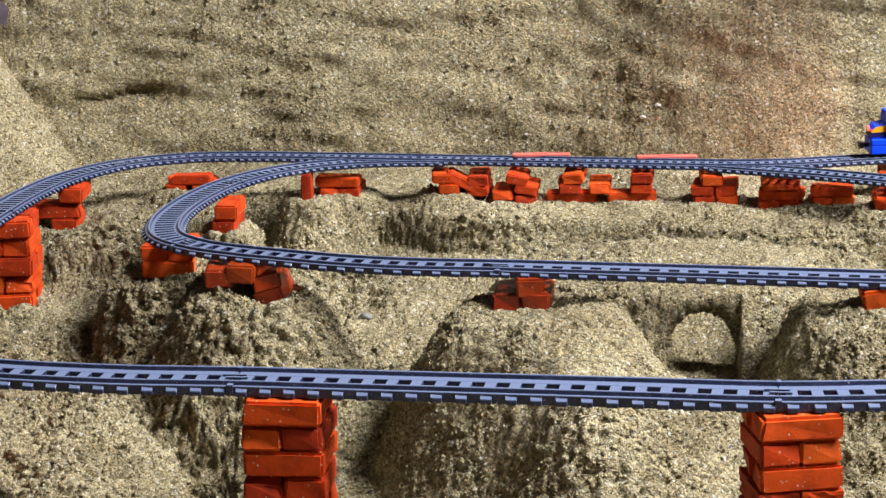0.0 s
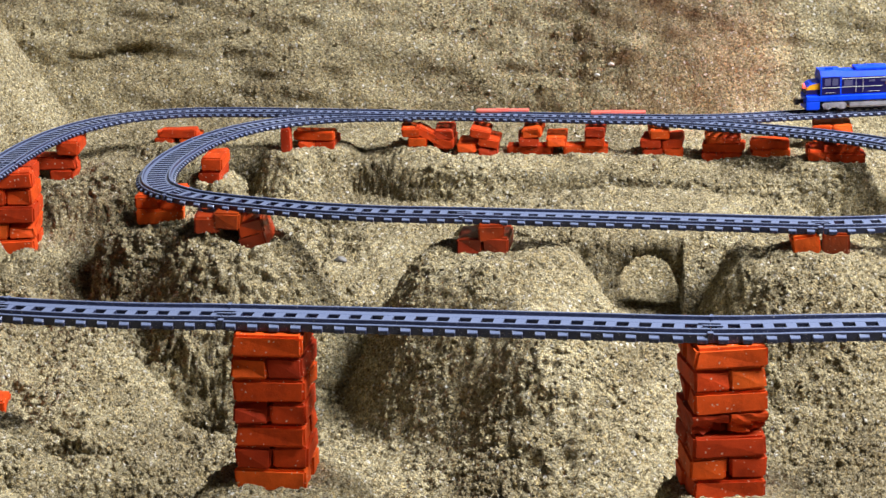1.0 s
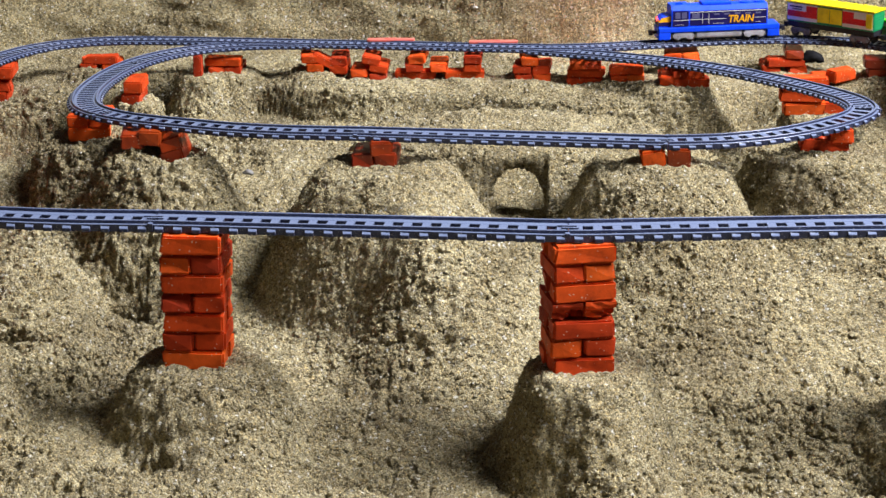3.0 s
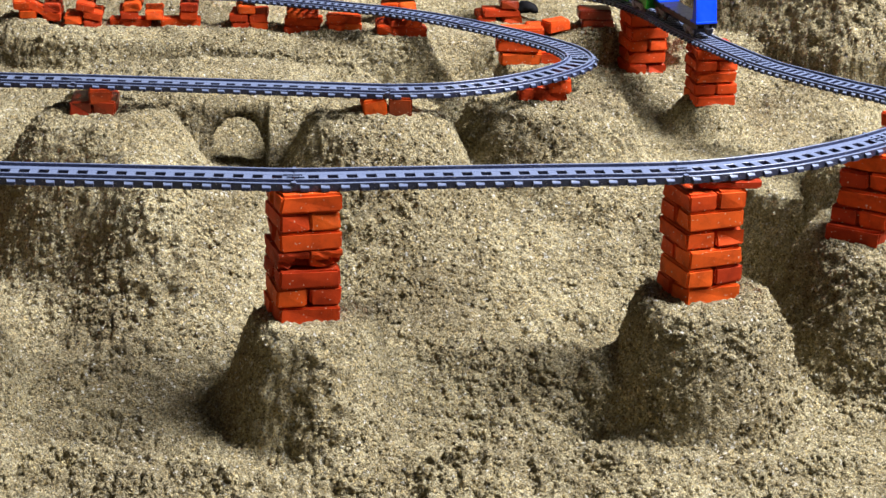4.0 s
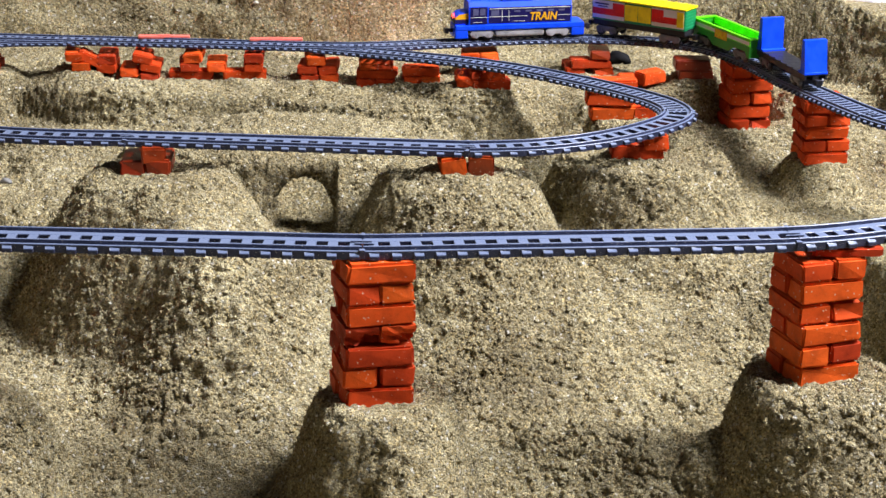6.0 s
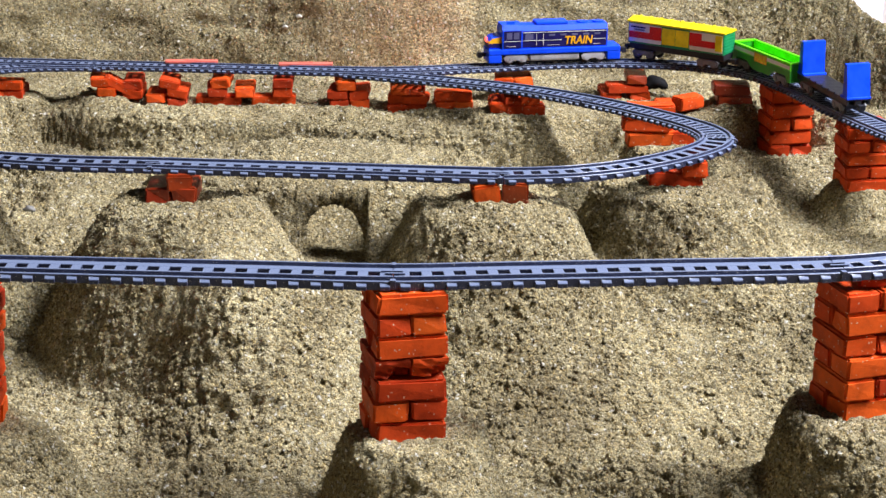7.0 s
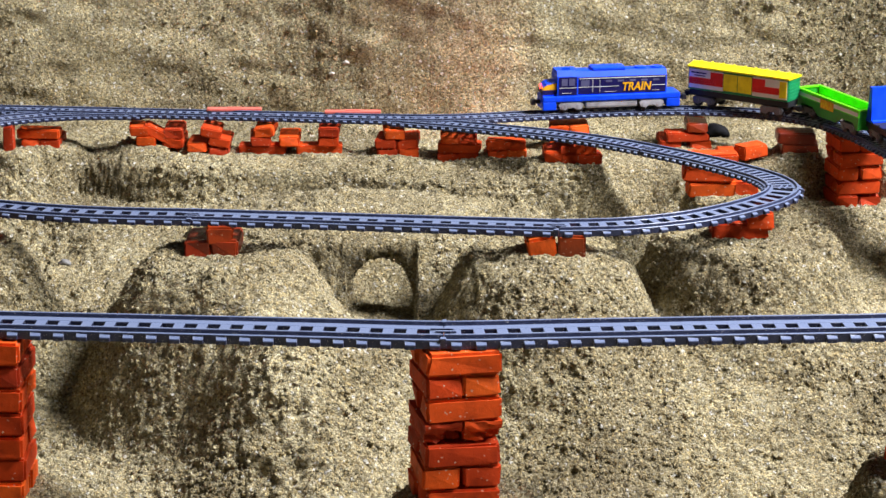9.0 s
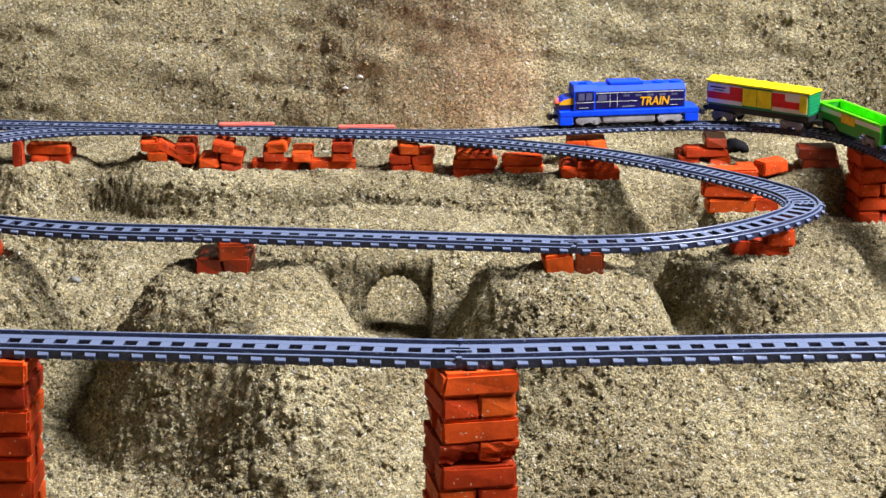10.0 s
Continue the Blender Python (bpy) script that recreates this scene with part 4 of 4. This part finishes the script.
pile(1.935, [(0.313, 0.1505, "l", 0), (0.316, 0.1400, "l", 0)], (0.66, 0.9, 0.74), "two dark red bricks stacked behind the pier", (0, 1))
pile(1.845, [(0.233, 0.1410, "l", 0), (0.237, 0.1290, "l", 0), (0.261, 0.1300, "e", 0), (0.236, 0.1515, "l", 0)], (0.84, 0.8, 0.78), "stack of orange-red bricks inside the loop end")
pile(1.688, [(0.235, 0.1415, "l", 0), (0.250, 0.1512, "e", 0)], (0.86, 0.8, 0.88), "single orange brick with a sliver above on a sand heap")
pile(1.650, [(-0.118, 0.1520, "e", 0), (-0.131, 0.1400, "e", 0), (-0.113, 0.1400, "e", 0)], MID, "three wet dark red bricks on top of a sand heap", (0, 1, 2))
pile(1.628, [(0.096, 0.1490, "e", -8), (0.117, 0.1480, "e", 0)], (0.80, 0.82, 1.05), "two tilted red bricks on a sand heap", (1,))
pile(1.730, [(-0.364, 0.1390, "l", 0), (-0.372, 0.1500, "e", 0), (-0.355, 0.1500, "e", 0)], (0.76, 0.78, 0.78), "three orange bricks under the inner loop's bend")
pile(1.682, [(-0.305, 0.1490, "e", 0), (-0.289, 0.1440, "e", -15), (-0.321, 0.1460, "e", 0), (-0.287, 0.1340, "e", -20)], (0.84, 0.82, 0.82), "tumbled wet dark red bricks on rough sand", (0, 1, 2, 3))
pile(1.850, [(-0.345, 0.1480, "e", 0), (-0.347, 0.1370, "e", 0)], (0.74, 0.72, 0.74), "two stacked orange bricks inside the inner loop's bend")
pile(1.955, [(-0.392, 0.1505, "l", 0), (-0.383, 0.1420, "e", 0), (-0.403, 0.1420, "e", 0)], (0.72, 0.72, 0.62), "small stack of orange bricks under the far curve")
pile(1.895, [(-0.470, 0.1500, "e", 0), (-0.482, 0.1380, "l", 0), (-0.476, 0.1270, "e", 0)], (0.84, 0.8, 0.80), "crooked stack of orange bricks under the outer curve")
pile(1.480, [(-0.436, 0.0830, "l", 8)], (0.8, 0.8, 0.85), "single orange brick lying on the rubble slope")



def pebble(x, y, z, radius, mat, label):
    """A worn stone, a little flattened."""
    ob = thing("pebble", label, "pebble")
    bm = bmesh.new()
    bmesh.ops.create_icosphere(bm, subdivisions=3, radius=radius)
    for v in bm.verts:
        k = v.co / radius
        v.co = Vector((v.co.x * 1.45, v.co.y, v.co.z * 0.8)) * (1 + 0.12 * math.sin(4 * k.x + 3 * k.z) + 0.05 * math.sin(9 * k.y + 5 * k.x))
    stone = part("stone", bm, mat, ob)
    smooth_mesh(stone.data)
    ob.matrix_world = Matrix.Translation((x, y, z))


STONE = plastic("dark_stone", (0.010, 0.010, 0.011), 0.95, 0.3, gloss=0.05)
pebble(-0.2405, 1.796, 0.0875, 0.0032, CONCRETE, "small grey pebble lying in the sandy valley")
pebble(0.2600, 2.016, 0.1335, 0.0078, STONE, "dark grey stone lying behind the back track")

PALE = plastic("pale_grit", (0.62, 0.60, 0.54), 0.8, 0.15, gloss=0.15)
grit_at = random.Random(12)
for i in range(7):
    pebble(-0.039 + grit_at.gauss(0, 0.010), 2.098, 0.162 + grit_at.gauss(0, 0.006), grit_at.uniform(0.0012, 0.0024), PALE, "pale bit of grit stuck in the sand wall")

# ---- plastic behind the sand ----


def tub_wall():
    """Rim of a milky plastic tub behind the sand."""
    bm, ring = bmesh.new(), []
    for i in range(49):
        a = radians(100 - 110 * i / 48)
        r = 0.36 + 0.004 * math.cos(i * 1.6)
        x, y = 0.515 + r * math.cos(a), 1.92 + r * math.sin(a)
        nx, ny = math.cos(a), math.sin(a)
        ring.append([bm.verts.new(p) for p in ((x, y, 0.0), (x, y, 0.166), (x + nx * 0.014, y + ny * 0.014, 0.172), (x + nx * 0.014, y + ny * 0.014, 0.168), (x + nx * 0.003, y + ny * 0.003, 0.163), (x + nx * 0.003, y + ny * 0.003, 0.0))])
    for p, q in zip(ring, ring[1:]):
        for i in range(6):
            bm.faces.new((p[i], p[(i + 1) % 6], q[(i + 1) % 6], q[i]))
    bm.faces.new(ring[0][::-1])
    bm.faces.new(ring[-1])
    bmesh.ops.recalc_face_normals(bm, faces=bm.faces)
    ob = thing("plastic_tub", "milky white plastic tub standing behind the sand", "tub")
    part("rim", bm, BAG, ob)


def plastic_sheet():
    """A crumpled bag that hangs over the top of the sand wall."""
    bm, rows = bmesh.new(), []
    rnd = random.Random(14)
    for i in range(15):
        u = i / 14
        row = []
        for k in range(11):
            v = k / 10
            fold = 0.005 * math.sin(11 * u + 5 * v) + 0.004 * math.sin(17 * v - 6 * u) + rnd.uniform(-0.002, 0.002)
            row.append(bm.verts.new((-0.687 + 0.134 * u - 0.008 * v + fold, 2.066 + 0.03 * v - 0.016 * math.sin(3.1 * v) + fold, 0.249 + 0.13 * v + 0.03 * (1 - u) * (1 - v) + 0.5 * fold * (1 - v))))
        rows.append(row)
    for p, q in zip(rows, rows[1:]):
        for k in range(10):
            bm.faces.new((p[k], q[k], q[k + 1], p[k + 1]))
    bmesh.ops.solidify(bm, geom=list(bm.faces), thickness=0.0015)
    bmesh.ops.recalc_face_normals(bm, faces=bm.faces)
    ob = thing("plastic_bag", "crumpled pale lavender plastic bag hanging over the sand wall", "bag")
    smooth_mesh(part("sheet", bm, LAVENDER, ob).data)


tub_wall()
plastic_sheet()

# ---- sand surface, last: it is levelled under the piles ----
TUNNEL_X, TUNNEL_HALF, TUNNEL_FLOOR, TUNNEL_RISE = -0.010, 0.0240, 0.079, 0.044


def grid_object(name, places):
    ny, nx = places.shape[:2]
    i = np.arange(nx * ny).reshape(ny, nx)
    faces = np.stack([i[:-1, :-1].ravel(), i[:-1, 1:].ravel(), i[1:, 1:].ravel(), i[1:, :-1].ravel()], 1)
    me = bpy.data.meshes.new(name)
    me.vertices.add(nx * ny)
    me.vertices.foreach_set("co", places.astype(np.float32).ravel())
    me.loops.add(faces.size)
    me.loops.foreach_set("vertex_index", faces.ravel())
    me.polygons.add(len(faces))
    me.polygons.foreach_set("loop_start", np.arange(0, faces.size, 4))
    me.polygons.foreach_set("loop_total", np.full(len(faces), 4))
    me.update(calc_edges=True)
    me.validate()
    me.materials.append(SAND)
    smooth_mesh(me)
    return new(name, me)


xs = np.r_[np.arange(-0.80, -0.58, 0.005), np.arange(-0.58, 0.62, 0.0017), np.arange(0.62, 0.801, 0.005)]
ys = np.r_[np.arange(0.60, 1.20, 0.012), np.arange(1.20, 1.34, 0.0025), np.arange(1.34, 1.49, 0.0015), np.arange(1.49, 1.63, 0.0012), np.arange(1.63, 1.74, 0.0011),
           np.arange(1.74, 1.865, 0.0021), np.arange(1.865, 1.93, 0.0006), np.arange(1.93, 2.05, 0.0024), np.arange(2.05, 2.20, 0.0010), np.arange(2.20, 2.25, 0.003), np.arange(2.25, 2.41, 0.006)]
X, Y = np.meshgrid(xs, ys)
SURFACE = full_height(X, Y)
SURFACE = np.where(Y < 0.9, SURFACE * step(0.6, 0.9, Y) - 0.12 * (1 - step(0.6, 0.9, Y)), SURFACE)
mouth = (np.abs(X - TUNNEL_X) < TUNNEL_HALF) & (Y > 1.655) & (Y < 1.725)
pit = TUNNEL_FLOOR + 0.056 * np.clip(np.hypot((X - TUNNEL_X) / 1.2, Y - 1.728) / 0.046, 0, 4) ** 2.5
carved = np.where(mouth, np.minimum(SURFACE, TUNNEL_FLOOR), SURFACE)
carved = np.where(Y > 1.719, np.minimum(carved, pit), carved)


def roughened(x, y, z, dy, dx):
    """Points moved along the surface's normal by the clods."""
    n = np.stack([-dx, -dy, np.ones_like(dx)], -1)
    n = n / np.linalg.norm(n, axis=-1, keepdims=True)
    p = np.stack([x, y, z], -1)
    p = p + n * clods(p, roughness(x, y))[..., None]
    # slips and ledges in the back wall
    back = step(2.06, 2.10, y)
    q = p * np.array([0.26, 0.5, 1.0]) + np.array([0, 0, 0.10]) * p[..., :1]
    slip = 0.35 * solid_noise(q, 0.020, 61) + 0.7 * solid_noise(q, 0.008, 62) + 0.35 * solid_noise(p, 0.012, 63)
    p[..., 1] += back * 0.0040 * slip
    lip = p[..., 2] - 0.184 - 0.05 * (p[..., 0] + 0.46) - 0.010 * lattice_noise(p[..., 0], p[..., 2], 0.025, 64)
    p[..., 1] += back * 0.014 * np.exp(-(((p[..., 0] + 0.462) / 0.046) ** 2)) * (0.7 + 0.6 * lattice_noise(p[..., 0], p[..., 2], 0.02, 65)) * np.exp(-np.clip(lip, 0, 1) / 0.003 - np.clip(-lip, 0, 1) / 0.010)
    return p


moved = roughened(X, Y, carved, *np.gradient(SURFACE, ys, xs))
for rim in (moved[0], moved[-1], moved[:, 0], moved[:, -1]):
    rim[..., 2] = -0.132
ground = tagged(grid_object("ground", moved), "heaped damp brown sand with lumps and hollows", "sand", kind="structure")


def tunnel_roof():
    """The sand that spans the tunnel: the natural surface above, an arch below."""
    us = np.linspace(-1.14, 1.14, 29)
    vs = np.arange(1.694, 1.7201, 0.002)
    U, V = np.meshgrid(us, vs)
    x = TUNNEL_X + TUNNEL_HALF * U
    top = full_height(x, V) + 0.0008
    low = TUNNEL_FLOOR + (TUNNEL_RISE + 0.003 * lattice_noise(x, V, 0.012, 71)) * np.sqrt(np.clip(1 - U * U, 0, 1)) + 0.002 * lattice_noise(x, V, 0.006, 72)
    solid = top > low + 0.003
    bm = bmesh.new()
    made = {}

    def vert(i, j, layer):
        if (i, j, layer) not in made:
            made[i, j, layer] = bm.verts.new((x[i, j], V[i, j], (top if layer else low)[i, j]))
        return made[i, j, layer]

    cell = solid[:-1, :-1] & solid[1:, :-1] & solid[:-1, 1:] & solid[1:, 1:]
    for i in range(cell.shape[0]):
        for j in range(cell.shape[1]):
            if not cell[i, j]:
                continue
            ring = [(i, j), (i, j + 1), (i + 1, j + 1), (i + 1, j)]
            bm.faces.new([vert(a, b, 1) for a, b in ring])
            bm.faces.new([vert(a, b, 0) for a, b in ring][::-1])
            for k, (di, dj) in enumerate(((-1, 0), (0, 1), (1, 0), (0, -1))):
                a, b = i + di, j + dj
                if not (0 <= a < cell.shape[0] and 0 <= b < cell.shape[1] and cell[a, b]):
                    p, q = ring[k], ring[(k + 1) % 4]
                    bm.faces.new((vert(*p, 1), vert(*p, 0), vert(*q, 0), vert(*q, 1)))
    bm.normal_update()
    at = np.array([v.co for v in bm.verts])
    for v, d in zip(bm.verts, clods(at, roughness(at[:, 0], at[:, 1]))):
        v.co += v.normal * float(d)
    for f in bm.faces:
        f.smooth = True
    ob = part("tunnel_roof", bm, SAND)
    return tagged(ob, "sand arch over a small tunnel through the dome", "sand", kind="structure")


tunnel_roof()


def crumbs(count):
    """Loose lumps of sand strewn over the surface, bedded in it."""
    rnd = np.random.RandomState(8)
    base = np.array([(1, 0, 0), (0, 1, 0), (-1, 0, 0), (0, -1, 0), (0, 0, 1), (0, 0, -1)], float)
    tri = np.array([(0, 1, 4), (1, 2, 4), (2, 3, 4), (3, 0, 4), (1, 0, 5), (2, 1, 5), (3, 2, 5), (0, 3, 5)])
    x = rnd.uniform(-0.56, 0.60, count)
    y = np.where(rnd.uniform(0, 1, count) < 0.72, rnd.uniform(1.24, 1.74, count), rnd.uniform(1.74, 2.16, count))
    dens = 1.1 * lattice_noise(x, y, 0.07, 81) + 0.9 * lattice_noise(x, y, 0.022, 82) + 0.5 * (roughness(x, y) - 0.45) + 0.5 * step(0.20, 0.28, x) * step(1.60, 1.52, y) - 0.5 * step(2.0, 2.1, y)
    keep = dens > rnd.uniform(-0.9, 0.9, count)
    for cx, cy, top, pad in PADS:
        keep &= np.hypot(x - cx, y - cy) > pad * 0.85
    keep &= (np.abs(x - TUNNEL_X) > 0.034) | (y < 1.64) | (y > 1.80)
    x, y = x[keep], y[keep]
    i = np.clip(np.searchsorted(ys, y), 0, len(ys) - 1)
    j = np.clip(np.searchsorted(xs, x), 0, len(xs) - 1)
    i, j = np.maximum(i, 1), np.maximum(j, 1)
    u = np.clip((y - ys[i - 1]) / (ys[i] - ys[i - 1]), 0, 1)[:, None]
    v = np.clip((x - xs[j - 1]) / (xs[j] - xs[j - 1]), 0, 1)[:, None]
    at = (moved[i - 1, j - 1] * (1 - v) + moved[i - 1, j] * v) * (1 - u) + (moved[i, j - 1] * (1 - v) + moved[i, j] * v) * u
    r = 0.0010 + 0.0010 * step(1.56, 1.46, y) * rnd.uniform(0, 1, len(x)) ** 3 + (0.0018 + 0.0007 * step(0.20, 0.28, x) * step(1.60, 1.52, y)) * rnd.uniform(0, 1, len(x)) ** 3
    at[:, 2] -= 0.35 * r
    a = rnd.uniform(0, 2 * np.pi, len(x))
    shape = base[None] * (1 + rnd.uniform(-0.35, 0.35, (len(x), 6, 1))) * r[:, None, None] + rnd.uniform(-0.2, 0.2, (len(x), 6, 3)) * r[:, None, None]
    turned = shape.copy()
    turned[..., 0] = shape[..., 0] * np.cos(a)[:, None] - shape[..., 1] * np.sin(a)[:, None]
    turned[..., 1] = shape[..., 0] * np.sin(a)[:, None] + shape[..., 1] * np.cos(a)[:, None]
    verts = (turned + at[:, None]).reshape(-1, 3)
    faces = (tri[None] + (np.arange(len(x)) * 6)[:, None, None]).reshape(-1)
    me = bpy.data.meshes.new("sand_crumbs")
    me.vertices.add(len(verts))
    me.vertices.foreach_set("co", verts.astype(np.float32).ravel())
    me.loops.add(len(faces))
    me.loops.foreach_set("vertex_index", faces)
    me.polygons.add(len(faces) // 3)
    me.polygons.foreach_set("loop_start", np.arange(0, len(faces), 3))
    me.polygons.foreach_set("loop_total", np.full(len(faces) // 3, 3))
    me.update(calc_edges=True)
    me.validate()
    me.materials.append(SAND)
    smooth_mesh(me)
    return tagged(new("sand_crumbs", me), "loose crumbs and grains of damp sand", "sand", kind="stuff")


crumbs(250000)
